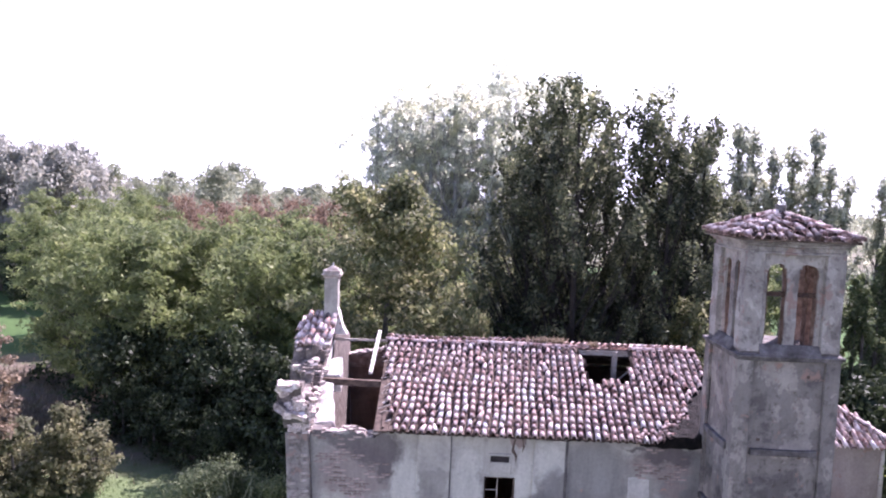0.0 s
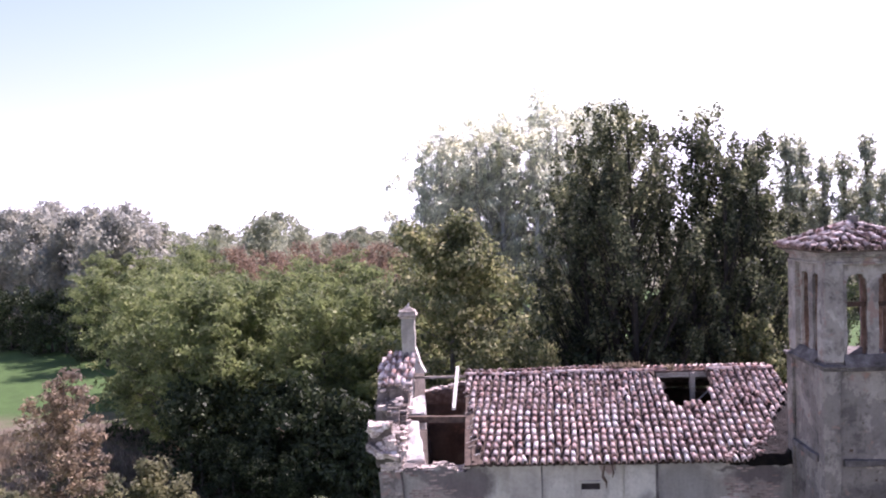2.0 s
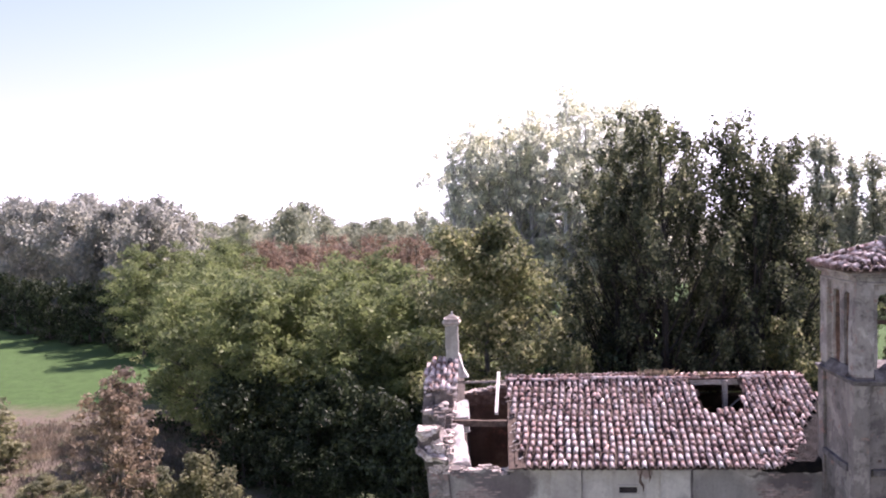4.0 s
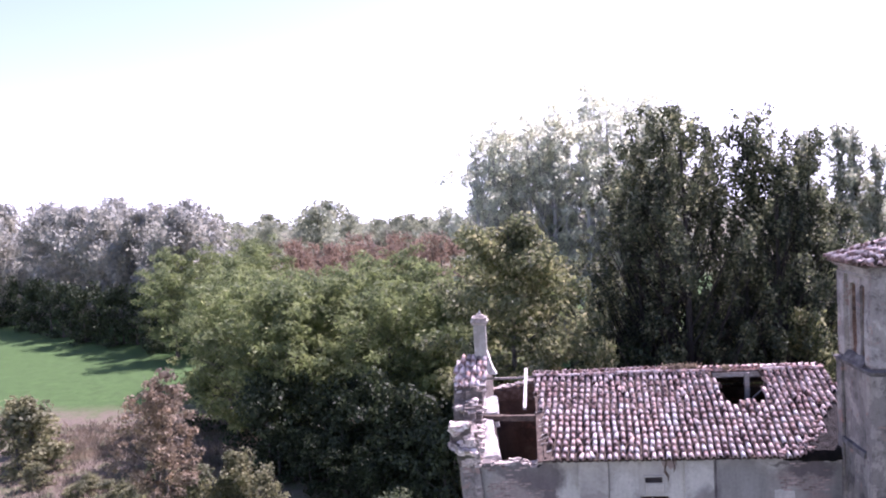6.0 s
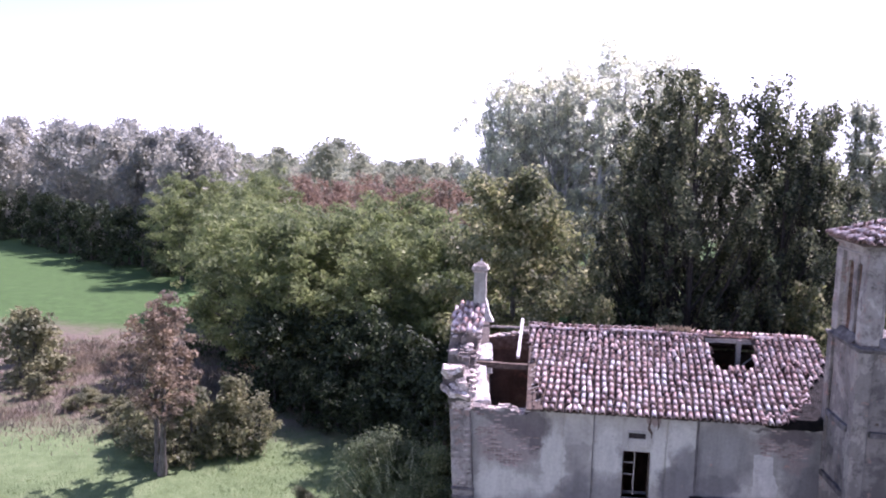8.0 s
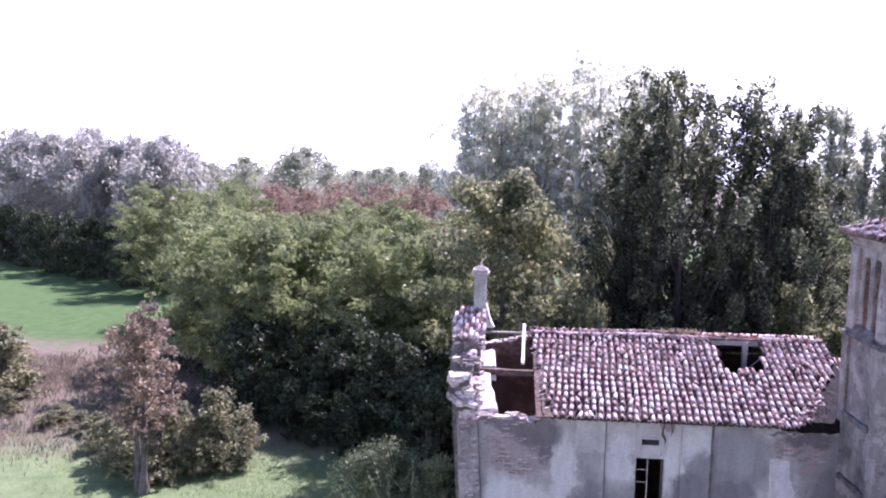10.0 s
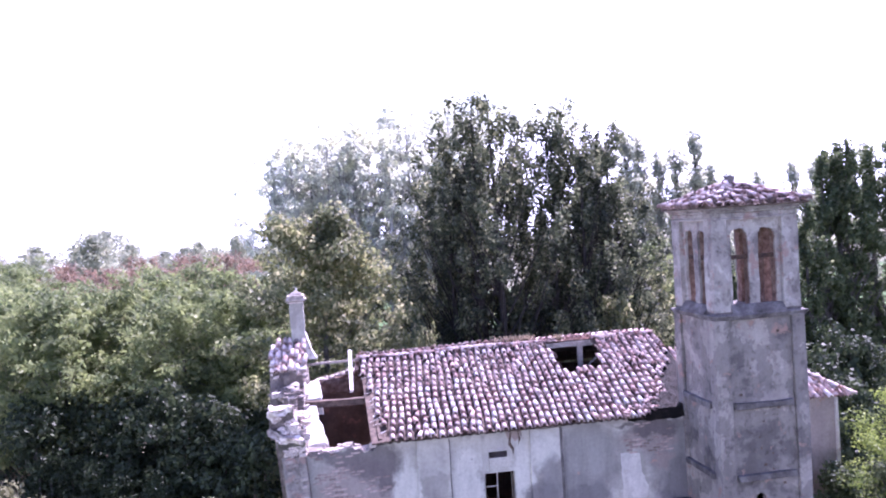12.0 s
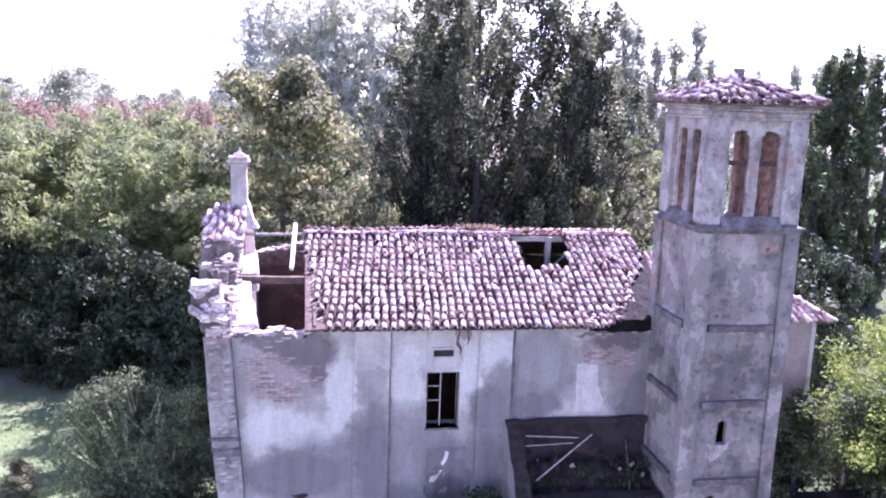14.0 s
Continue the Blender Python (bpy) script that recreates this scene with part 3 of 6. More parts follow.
for x, w, z in ((4.585, 0.012, 2.5), (7.61, 0.035, 5.5)):
    boxed("joint", (x - w, x + w, -0.052 if x < 7 else -0.095, 0.0, z, 7.78), M_CORNICE, nave, "dark open joint beside the pilaster", 0.003)
# blind lunette over the window: recess shade painted as a dark slab, framed by slabs
vent = thing("blind_vent", "dark slab painted as a shaded recess under a thin stone lintel", "niche")
boxed("recess", (5.63, 6.12, -0.02, 0.012, 7.13, 7.30), M_NEARBLACK, vent, bevel=0.004)
boxed("lintel", (5.58, 6.16, -0.05, 0.0, 7.30, 7.36), M_WALL, vent, "pale plastered lintel", 0.006)
boxed("apron", (5.62, 6.18, -0.028, 0.0, 6.78, 7.12), M_WALL, vent, "pale lime-plastered block", 0.015)

window = thing("window_1", "tall dark window with a broken wooden lattice", "window", kind="structure")
boxed("window_frame", (5.49, 5.53, 0.16, 0.22, 5.29, 6.72), M_DARKWOOD, window, bevel=0.004)
boxed("window_frame", (6.26, 6.30, 0.16, 0.22, 5.29, 6.72), M_DARKWOOD, window, bevel=0.004)
mullion = boxed("mullion", (5.835, 5.865, 0.15, 0.20, 5.29, 6.72), M_WOOD, window, bevel=0.004)
boxed("glazing_bar", (5.53, 5.83, 0.16, 0.19, 5.93, 5.955), M_WOOD, mullion, bevel=0.003)
boxed("glazing_bar", (5.53, 5.83, 0.16, 0.19, 6.30, 6.325), M_WOOD, mullion, bevel=0.003)
boxed("window_sill", (5.46, 6.33, -0.04, 0.3, 5.24, 5.29), M_CORNICE, window, bevel=0.008)

north = thing("wall_north", "brown weathered inner plaster of the far nave wall", "wall", kind="structure")
part("wall_body", panel(steps(0.85, RIGHT, 0.6), steps(0, 7.8, 0.6), lambda x, z: True, NORTH - 0.5, NORTH), M_INSIDE, north)
rnd = random.Random(33)
ragged = [(0.85, 7.5)]
x = 0.85
while x < 3.4:
    w = rnd.uniform(0.1, 0.24)
    z = 7.86 + 0.22 * (x - 0.85) + rnd.uniform(-0.05, 0.14)
    ragged += [(x, z), (x + w - 0.01, z + rnd.uniform(-0.04, 0.04))]
    x += w
ragged += [(x, 7.5)]
crest = part("broken_crest", extruded(ragged, "y", NORTH - 0.52, NORTH - 0.02), M_RAWBRICK, north, "ragged brown masonry along the broken wall top")
roughen(crest, 0.04, 2, 0.2)
# unseen wall added to block light from the open west end
cross = thing("wall_inner", "added unseen wall that keeps light from the nave behind the window", "wall", kind="structure")
part("wall_body", extruded([(0.5, 0), (NORTH - 0.5, 0), (NORTH - 0.5, 7.8), (RIDGE_Y, 9.1), (0.5, 7.85)], "x", 4.7, 5.0), M_INSIDE, cross)
east = thing("wall_east", "plastered wall closing the nave behind the tower", "wall", kind="structure")
part("wall_body", extruded([(0.5, 0), (NORTH - 0.5, 0), (NORTH - 0.5, 7.8), (RIDGE_Y, 9.2), (0.5, 7.85)], "x", 11.9, RIGHT), M_TOWER, east)
boxed("floor", (0.85, RIGHT, 0.5, NORTH - 0.5, 0.0, 0.08), M_DEBRIS, None, bevel=0.0)
tagged(bpy.data.objects["floor"], "dark earth floor strewn with debris inside the nave", "floor", kind="structure")

# bare brick where the plaster fell
brick_me = bpy.data.meshes.new("brick")
bm = bmesh.new()
box(bm, -0.125, 0.125, -0.012, 0.03, -0.029, 0.029, 0.006)
bm.to_mesh(brick_me)
bm.free()
brick_me.materials.append(M_BRICK)
sooty_me = brick_me.copy()
sooty_me.materials[0] = M_RAWBRICK
rnd = random.Random(81)
for x0, x1, z0, z1, cut in ((0.92, 2.95, 5.75, 7.68, 0.05), (9.25, 11.0, 6.65, 7.78, 0.0), (1.6, 2.3, 3.2, 3.6, 0.05)):
    z, row = z0, 0
    while z < z1:
        x = x0 + (0.13 if row % 2 else 0.0)
        while x < x1:
            edge = min((x - x0) / 0.5, (x1 - x) / 0.5, (z - z0) / 0.5, 1.0)
            if noise.noise(Vector((x * 1.3, 5, z * 1.6))) + 0.75 * edge - 0.42 > cut and rnd.random() < 0.82:
                ob = new("brick", sooty_me if z > 7.25 + 0.3 * noise.noise(Vector((x * 2, z, 8))) - (0.55 if 2.2 < x < 3.2 else 0.0) and rnd.random() < 0.75 else brick_me)
                ob.parent = nave
                ob.matrix_basis = pose(x + rnd.uniform(-0.02, 0.02), rnd.uniform(-0.002, 0.009), z, rnd.uniform(-1, 1), rnd.uniform(-1.5, 1.5), rnd.uniform(-2, 2)) @ Matrix.Diagonal((rnd.uniform(0.6, 1.0), 1, rnd.uniform(0.75, 1.0), 1))
            x += 0.262
        z += 0.07
        row += 1


def coat(name, outline, y0, y1, material, label):
    """A thin irregular coat of plaster, its edge broken."""
    rnd = random.Random(name + str(outline[0]))
    pts = []
    for (xa, za), (xb, zb) in zip(outline, outline[1:] + outline[:1]):
        n = max(1, int(math.hypot(xb - xa, zb - za) / 0.12))
        pts += [(xa + (xb - xa) * k / n + rnd.uniform(-0.025, 0.025), za + (zb - za) * k / n + rnd.uniform(-0.025, 0.025)) for k in range(n)]
    return part(name, extruded(pts, "y", y0, y1), material, nave, label)


coat("white_coat", [(9.28, 6.88), (9.8, 6.84), (9.84, 6.3), (10.0, 5.9), (9.98, 5.58), (9.3, 5.62)], -0.01, 0.0, M_COAT, "pale fresh plaster")
coat("white_coat", [(10.45, 6.72), (10.8, 6.86), (10.95, 6.6), (10.7, 6.1), (10.45, 6.2)], -0.008, 0.0, M_WALL, "pale grey plaster")
coat("grey_coat", [(4.0, 6.15), (4.3, 6.25), (4.62, 6.1), (4.62, 2.6), (4.0, 2.6)], -0.008, 0.0, M_GREYCOAT, "grey smooth cement patch with a sharp edge, weak light in its tone")
coat("grey_coat", [(5.55, 4.75), (6.5, 4.8), (6.75, 4.3), (6.6, 3.2), (5.9, 2.9), (5.5, 3.6)], -0.006, 0.0, M_GREYCOAT, "grey undercoat below the window, darkened for the weak light there")
coat("loose_coat", [(2.05, 3.62), (2.5, 3.82), (3.05, 3.8), (3.05, 3.5), (2.75, 3.4), (2.7, 3.0), (2.4, 2.92), (2.15, 3.1), (2.3, 3.4)], -0.02, 0.0, M_WALL, "loose pale plaster flake")
# flat near-black coat gives the hollow's shade, without depth
coat("dark_hollow", [(2.1, 3.66), (2.45, 3.74), (2.6, 3.64), (2.3, 3.58)], -0.026, 0.0, M_NEARBLACK, "dark patch painted as the shade of a hollow in the plaster")
coat("white_coat", [(6.0, 4.66), (6.07, 4.62), (6.03, 4.45), (5.94, 4.28), (5.9, 4.34), (5.97, 4.47)], -0.014, 0.0, M_LIME, "white torn plaster edge")
coat("white_coat", [(5.88, 4.2), (5.94, 4.15), (5.84, 4.0), (5.74, 3.86), (5.62, 3.86), (5.64, 4.0), (5.8, 4.06)], -0.014, 0.0, M_LIME, "white torn plaster edge")
coat("bare_patch", [(6.1, 7.8), (6.56, 7.8), (6.5, 7.62), (6.36, 7.52), (6.28, 7.6), (6.16, 7.56)], -0.007, 0.0, M_APSE, "brownish bare undercoat beside the crack")
coat("crack", [(6.22, 7.75), (6.27, 7.74), (6.24, 7.5), (6.33, 7.3), (6.3, 7.1), (6.27, 7.28), (6.19, 7.45)], -0.011, 0.0, M_DARKWOOD, "dark crack in the plaster")
coat("crack", [(6.42, 7.8), (6.46, 7.8), (6.5, 7.55), (6.44, 7.4), (6.45, 7.6)], -0.011, 0.0, M_DARKWOOD, "dark crack in the plaster")

# ---- facade with broken gable ----
gable = [(-0.15, 0.0), (NORTH + 0.15, 0.0), (NORTH + 0.15, 8.7), (RIDGE_Y + 0.6, 9.75), (RIDGE_Y + 0.3, 10.05), (RIDGE_Y - 0.35, 10.05), (3.3, 9.62), (2.75, 9.5), (2.6, 9.18), (1.9, 9.05), (1.6, 8.72), (1.0, 8.60), (0.75, 8.66), (0.2, 8.8), (-0.12, 8.5), (-0.15, 8.2)]
def gable_top(y):
    pts = sorted(gable[2:], key=lambda p: p[0])
    for (ya, za), (yb, zb) in zip(pts, pts[1:]):
        if ya <= y <= yb:
            return za + (zb - za) * (y - ya) / max(1e-6, yb - ya)
    return 8.6


front = thing("wall_west", "plastered church facade seen edge on, its gable broken to rubble", "wall", kind="structure")


def ragged_gable(seed, low):
    rnd = random.Random(seed)
    out = [(-0.15, 0.0), (NORTH + 0.15, 0.0), (NORTH + 0.15, 8.6), (RIDGE_Y + 0.4, 9.95), (RIDGE_Y - 0.35, 10.0)]
    y = RIDGE_Y - 0.4
    while y > -0.1:
        z = gable_top(y) - low - rnd.choice((0, 0.0, 0.07, 0.14, 0.21)) * (1.0 if y < 3.2 else 0.3)
        w = rnd.uniform(0.08, 0.22)
        out += [(y, z), (y - w + 0.01, z + rnd.uniform(-0.02, 0.02))]
        y -= w
    return out + [(-0.15, 8.15)]


for i, (x0, x1, low) in enumerate(((0.30, 0.46, 0.1), (0.462, 0.66, 0.0), (0.662, 0.84, 0.16))):
    part("wall_leaf", extruded(ragged_gable(70 + i, low), "x", x0, x1), M_CORE, front)
part("middle_bay", extruded([(2.2, 0), (6.9, 0), (6.9, 8.9), (5.0, 9.85), (4.2, 9.9), (3.6, 9.62), (3.35, 9.66), (3.1, 9.4), (2.9, 9.46), (2.65, 9.0), (2.45, 9.05), (2.2, 8.55)], "x", -0.1, 0.298), M_CORE, front)
inner = [(0.5, 0.1), (NORTH - 0.5, 0.1), (NORTH - 0.5, 8.2), (RIDGE_Y, 9.3), (3.1, 8.95), (2.3, 8.55), (1.5, 8.3), (0.9, 8.25), (0.5, 8.35)]
part("inner_face", extruded(inner, "x", 0.84, 0.875), M_LIME, front, "sunlit white limewash on the inner side")


def worn_block(name, near, far, low, label):
    """A broken masonry stump with a sloping, uneven top: near and far edges as (x0, x1, y, z)."""
    bm = bmesh.new()
    n = 7
    top, foot = [], []
    for j in range(n + 1):
        t = j / n
        x0, x1, y, z = (a + (b - a) * t for a, b in zip(near, far))
        row = []
        for i in range(n + 1):
            x = x0 + (x1 - x0) * i / n
            row.append(bm.verts.new((x + 0.03 * noise.noise(Vector((x * 6, y * 6, 1))), y, z + 0.07 * noise.noise(Vector((x * 4, y * 4, 9))) - (0.05 if i in (0, n) else 0))))
        top.append(row)
        foot.append([bm.verts.new((v.co.x, v.co.y, low)) for v in row])
    for j in range(n):
        for i in range(n):
            bm.faces.new((top[j][i], top[j][i + 1], top[j + 1][i + 1], top[j + 1][i]))
        for i, flip in ((0, False), (n, True)):
            q = [top[j][i], top[j + 1][i], foot[j + 1][i], foot[j][i]]
            bm.faces.new(q[::-1] if flip else q)
    for j in (0, n):
        for i in range(n):
            q = [foot[j][i], foot[j][i + 1], top[j][i + 1], top[j][i]]
            bm.faces.new(q if j == 0 else q[::-1])
    return part(name, bm, M_LIME, front, label)


worn_block("inner_stump", (0.88, 1.46, 0.52, 7.85), (0.88, 1.14, 2.15, 8.5), 7.2, "white limewashed stump of an inner pier")
worn_block("inner_stump", (0.90, 1.36, 2.45, 8.68), (0.90, 1.30, 3.3, 8.98), 8.2, "white limewashed stump of an inner pier")
boxed("corner_pilaster", (0.24, 0.84, -0.19, -0.15, 0.0, 7.75), M_BELFRY, front, bevel=0.015)
for z in (4.95, 5.22):
    boxed("string_course", (0.19, 0.88, -0.25, -0.15, z, z + 0.075), M_CORNICE, front, bevel=0.015)
quoin_me = bpy.data.meshes.new("quoin_brick")
bm = bmesh.new()
box(bm, -0.14, 0.14, -0.02, 0.02, -0.035, 0.035, 0.008)
bm.to_mesh(quoin_me)
bm.free()
quoin_me.materials.append(M_QUOIN)
rnd = random.Random(83)
z, row = 2.4, 0
while z < 7.7:
    for x in ((0.42, 0.68) if row % 2 else (0.37, 0.54, 0.72)):
        if rnd.random() < 0.55 and min(abs(z - 4.99), abs(z - 5.26)) > 0.12:
            ob = new("quoin_brick", quoin_me)
            ob.parent = front
            ob.matrix_basis = pose(x + 0.07 * max(0.0, 7.8 - z) + rnd.uniform(-0.015, 0.015), -0.185 + rnd.uniform(-0.012, 0.004), z, 0, rnd.uniform(-3, 3), rnd.uniform(-4, 4)) @ Matrix.Diagonal((rnd.uniform(0.5, 0.8), 1, rnd.uniform(0.8, 1.25), 1))
    z += 0.095
    row += 1
part("corner_cornice", extruded([(-0.15, 7.85), (-0.2, 7.95), (-0.24, 8.05), (-0.32, 8.12), (-0.34, 8.22), (0.3, 8.22), (0.3, 7.85)], "x", 0.2, 0.86), M_TOWER, front)

for ob in list(front.children):
    kind_of = ob.name.split(".")[0]
    if kind_of in ("corner_pilaster", "string_course", "corner_cornice"):
        roughen(ob, 0.035, 4, 0.2)
    elif kind_of == "inner_stump":
        roughen(ob, 0.07, 1, 0.2)
for ob in list(nave.children):
    if ob.name.split(".")[0] in ("pilaster", "eave_strip", "joint"):
        roughen(ob, 0.016, 4, 0.25, (1, 0, 1))
# the whole west end leans outwards
for ob in [*front.children, *nave.children]:
    if ob.data is quoin_me:
        continue
    if ob.data is brick_me:
        x, z = ob.matrix_basis.translation.x, ob.matrix_basis.translation.z
        ob.matrix_basis = Matrix.Translation((0.07 * max(0.0, 7.8 - z) * max(0.0, min(1.0, (3.2 - x) / 2.3)), 0, 0)) @ ob.matrix_basis
        continue
    for v in ob.data.vertices:
        v.co.x += 0.07 * max(0.0, 7.8 - v.co.z) * max(0.0, min(1.0, (3.2 - v.co.x) / 2.3))

pinnacle = thing("pinnacle", "square plastered pinnacle with a moulded cap on the gable", "pinnacle")
shaft = boxed("shaft", (0.52, 0.95, RIDGE_Y - 0.23, RIDGE_Y + 0.23, 10.0, 11.33), M_WALL, pinnacle, bevel=0.015)
for k, (g, z0, z1) in enumerate(((0.03, 11.26, 11.30), (0.07, 11.33, 11.40), (0.03, 11.40, 11.50))):
    boxed("cap_moulding", (0.50 - g, 0.96 + g, RIDGE_Y - 0.23 - g, RIDGE_Y + 0.23 + g, z0, z1), M_STONE, shaft, bevel=0.012)
bm = bmesh.new()
bmesh.ops.create_cone(bm, cap_ends=True, segments=4, radius1=0.3, radius2=0.06, depth=0.13, matrix=pose(0.73, RIDGE_Y, 11.565, 0, 0, 45))
part("cap", bm, M_STONE, shaft)
bm = bmesh.new()
bmesh.ops.create_cone(bm, cap_ends=True, segments=8, radius1=0.045, radius2=0.012, depth=0.14, matrix=pose(0.75, RIDGE_Y, 11.67, 4, 6, 0))
part("spike", bm, M_LIME, shaft, "small pale finial spike")
part("foot", extruded([(0.84, 9.5), (1.26, 9.5), (1.12, 9.74), (0.96, 10.3), (0.84, 10.4)], "y", RIDGE_Y - 0.22, RIDGE_Y + 0.2), M_LIME, pinnacle, "sloping rendered foot")

# ---- bell tower ----
TX0, TX1, TY0, TY1 = 11.215, 13.53, -2.04, 0.26
LEDGE = 10.62
tower = thing("bell_tower", "square grey plastered bell tower with paired arched openings", "tower")
holes = [(12.06, 12.30, 5.52, 5.98), (11.98, 12.18, 3.85, 4.22), (11.86, 12.05, 2.25, 2.62)]


def shaft_solid(u, v):
    return not any(a < u < b and c < v < d for a, b, c, d in holes) and not arch_open(u, v, 12.18, 0.12, 5.5, 5.98)


us = sorted({*steps(TX0, TX1, 0.3), *[h[0] for h in holes], *[h[1] for h in holes], 12.10, 12.14, 12.18, 12.22, 12.26})
vs = sorted({*steps(0, LEDGE, 0.6), *[h[2] for h in holes], *[h[3] for h in holes], 6.01, 6.05, 6.08, 6.10})
shaft_front = part("front_wall", panel(us, vs, shaft_solid, TY0, TY0 + 0.14), M_TOWER, tower)
part("side_wall", panel(steps(TY0 + 0.14, TY1 - 0.35, 0.4), steps(0, LEDGE, 0.6), lambda u, v: True, TX0, TX0 + 0.35, "x"), M_TOWER, tower)
part("side_wall", panel(steps(TY0 + 0.14, TY1 - 0.35, 0.4), steps(0, LEDGE, 0.6), lambda u, v: True, TX1 - 0.35, TX1, "x"), M_TOWER, tower)
part("back_wall", panel(steps(TX0, TX1, 0.4), steps(0, LEDGE, 0.6), lambda u, v: True, TY1 - 0.35, TY1), M_TOWER, tower)
# corner pilasters and the string courses between them
W = 0.36
for x in (TX0 - 0.06, TX1 - W + 0.05):
    boxed("pilaster", (x, x + W, TY0 - 0.08, TY0, 0.0, LEDGE - 0.05), M_TOWER, tower, bevel=0.012)
for y in (TY0 - 0.08, TY1 - W):
    boxed("pilaster", (TX0 - 0.08, TX0, y, y + W, 0.0, LEDGE - 0.05), M_TOWER, tower, bevel=0.012)
    boxed("pilaster", (TX1, TX1 + 0.05, y, y + W, 0.0, LEDGE - 0.05), M_TOWER, tower, bevel=0.012)
for z in (8.38, 6.56, 4.62, 3.0):
    boxed("string_course", (TX0 + W + 0.02, TX1 - W - 0.02, TY0 - 0.12, TY0, z - 0.10, z + 0.06), M_CORNICE, tower, bevel=0.015)
    boxed("string_course", (TX0 - 0.12, TX0, TY0 + W, TY1 - W, z - 0.10, z + 0.06), M_CORNICE, tower, bevel=0.015)
boxed("ledge", (TX0 - 0.14, TX1 + 0.13, TY0 - 0.14, TY1 + 0.10, LEDGE, LEDGE + 0.07), M_CORNICE, tower, "dark weathered ledge", 0.02)
boxed("ledge", (TX0 - 0.10, TX1 + 0.09, TY0 - 0.10, TY1 + 0.05, LEDGE - 0.07, LEDGE), M_CORNICE, tower, "dark weathered ledge", 0.015)
part("weathering", extruded([(TY0 - 0.09, LEDGE + 0.07), (TY0 + 0.12, LEDGE + 0.07), (TY0 + 0.12, LEDGE + 0.30), (TY0 + 0.06, LEDGE + 0.29), (TY0 - 0.08, LEDGE + 0.12)], "x", TX0 + 0.44, TX1 - 0.44), M_CORNICE, tower, "weathered mortar on the ledge")
part("weathering", extruded([(TX0 - 0.09, LEDGE + 0.07), (TX0 + 0.12, LEDGE + 0.07), (TX0 + 0.12, LEDGE + 0.30), (TX0 + 0.06, LEDGE + 0.29), (TX0 - 0.08, LEDGE + 0.12)], "y", TY0 + 0.44, TY1 - 0.44), M_CORNICE, tower, "weathered mortar on the ledge")
boxed("belfry_floor", (TX0 + 0.0, TX1, TY0, TY1, LEDGE + 0.07, LEDGE + 0.13), M_CORNICE, tower, bevel=0.0)
# belfry walls with paired arches
B0, B1, SPRING, HALF = LEDGE + 0.13, 13.05, 12.58, 0.235
IN = 0.11


def belfry_wall(name, a0, a1, d0, d1, axis, outer=True):
    mid = (a0 + a1) / 2
    arcs = [mid - 0.37, mid + 0.37]
    marks = set(steps(a0, a1, 0.2))
    for c in arcs:
        marks |= {c + HALF * math.sin(radians(a)) for a in range(-90, 91, 18)}
    ups = {B0, B1, 13.0} | {SPRING + HALF * math.cos(radians(a)) for a in range(0, 91, 18)} | {11.2, 12.0}
    solid = lambda u, v: not any(arch_open(u, v, c, HALF, B0 - 1, SPRING) for c in arcs)
    cut = d0 + 0.07 if outer else d1 - 0.07
    part(name, panel(sorted(marks), sorted(ups), solid, d0, cut, axis), M_BELFRY if outer else M_RAWBRICK, tower)
    return part(name, panel(sorted(marks), sorted(ups), solid, cut, d1, axis), M_RAWBRICK if outer else M_BELFRY, tower)


south_face = belfry_wall("belfry_wall", TX0 + IN, TX1 - IN, TY0 + IN, TY0 + 0.38, "y")
belfry_wall("belfry_wall", TX0 + IN, TX1 - IN, TY1 - 0.38, TY1 - IN, "y", False)
west_face = belfry_wall("belfry_wall", TY0 + 0.38, TY1 - 0.38, TX0 + IN, TX0 + 0.38, "x")
belfry_wall("belfry_wall", TY0 + 0.38, TY1 - 0.38, TX1 - 0.38, TX1 - IN, "x", False)
for x in (TX0, TX1 - 0.42):
    for y in (TY0, TY1 - 0.42):
        boxed("corner_pier", (x - 0.015, x + 0.435, y - 0.015, y + 0.435, B0, B1 + 0.05), M_BELFRY, tower, bevel=0.02)
for k in (0, 1):
    c = (TX0 + TX1) / 2 + (0.37 if k else -0.37)
    boxed("tie_bar", (c - 0.22, c + 0.22, TY0 + 0.18, TY0 + 0.22, 12.05, 12.16), M_IRON, south_face, "rusty iron tie bar", 0.004)
c = (TY0 + TY1) / 2
boxed("tie_bar", (TX0 + 0.18, TX0 + 0.22, c - 0.6, c + 0.6, 12.05, 12.16), M_IRON, west_face, "rusty iron tie bar", 0.004)
# putlog holes as small dark blocks, their inner shade in the colour
rnd = random.Random(61)
for i in range(34):
    x, z, w = rnd.uniform(TX0 + 0.42, TX1 - 0.42), rnd.uniform(4.8, 10.4), rnd.choice((0.018, 0.022, 0.028, 0.04))
    if min(abs(z - b) for b in (8.38, 6.56, 4.62)) > 0.12 and not (5.2 < z < 6.3):
        boxed("putlog_hole", (x - w, x + w, TY0 - 0.004, TY0 + 0.05, z - w * 0.8, z + w * 0.8), M_DARKWOOD, shaft_front, bevel=0.0)
gap = [(11.84, 5.54), (12.06, 5.5), (12.3, 5.5), (12.42, 5.62), (12.36, 5.42), (12.2, 5.24), (11.98, 5.08), (11.9, 5.2), (11.96, 5.36)]
part("broken_reveal", extruded(gap, "y", TY0 - 0.012, TY0), M_STONE, shaft_front, "pale broken masonry under the opening")
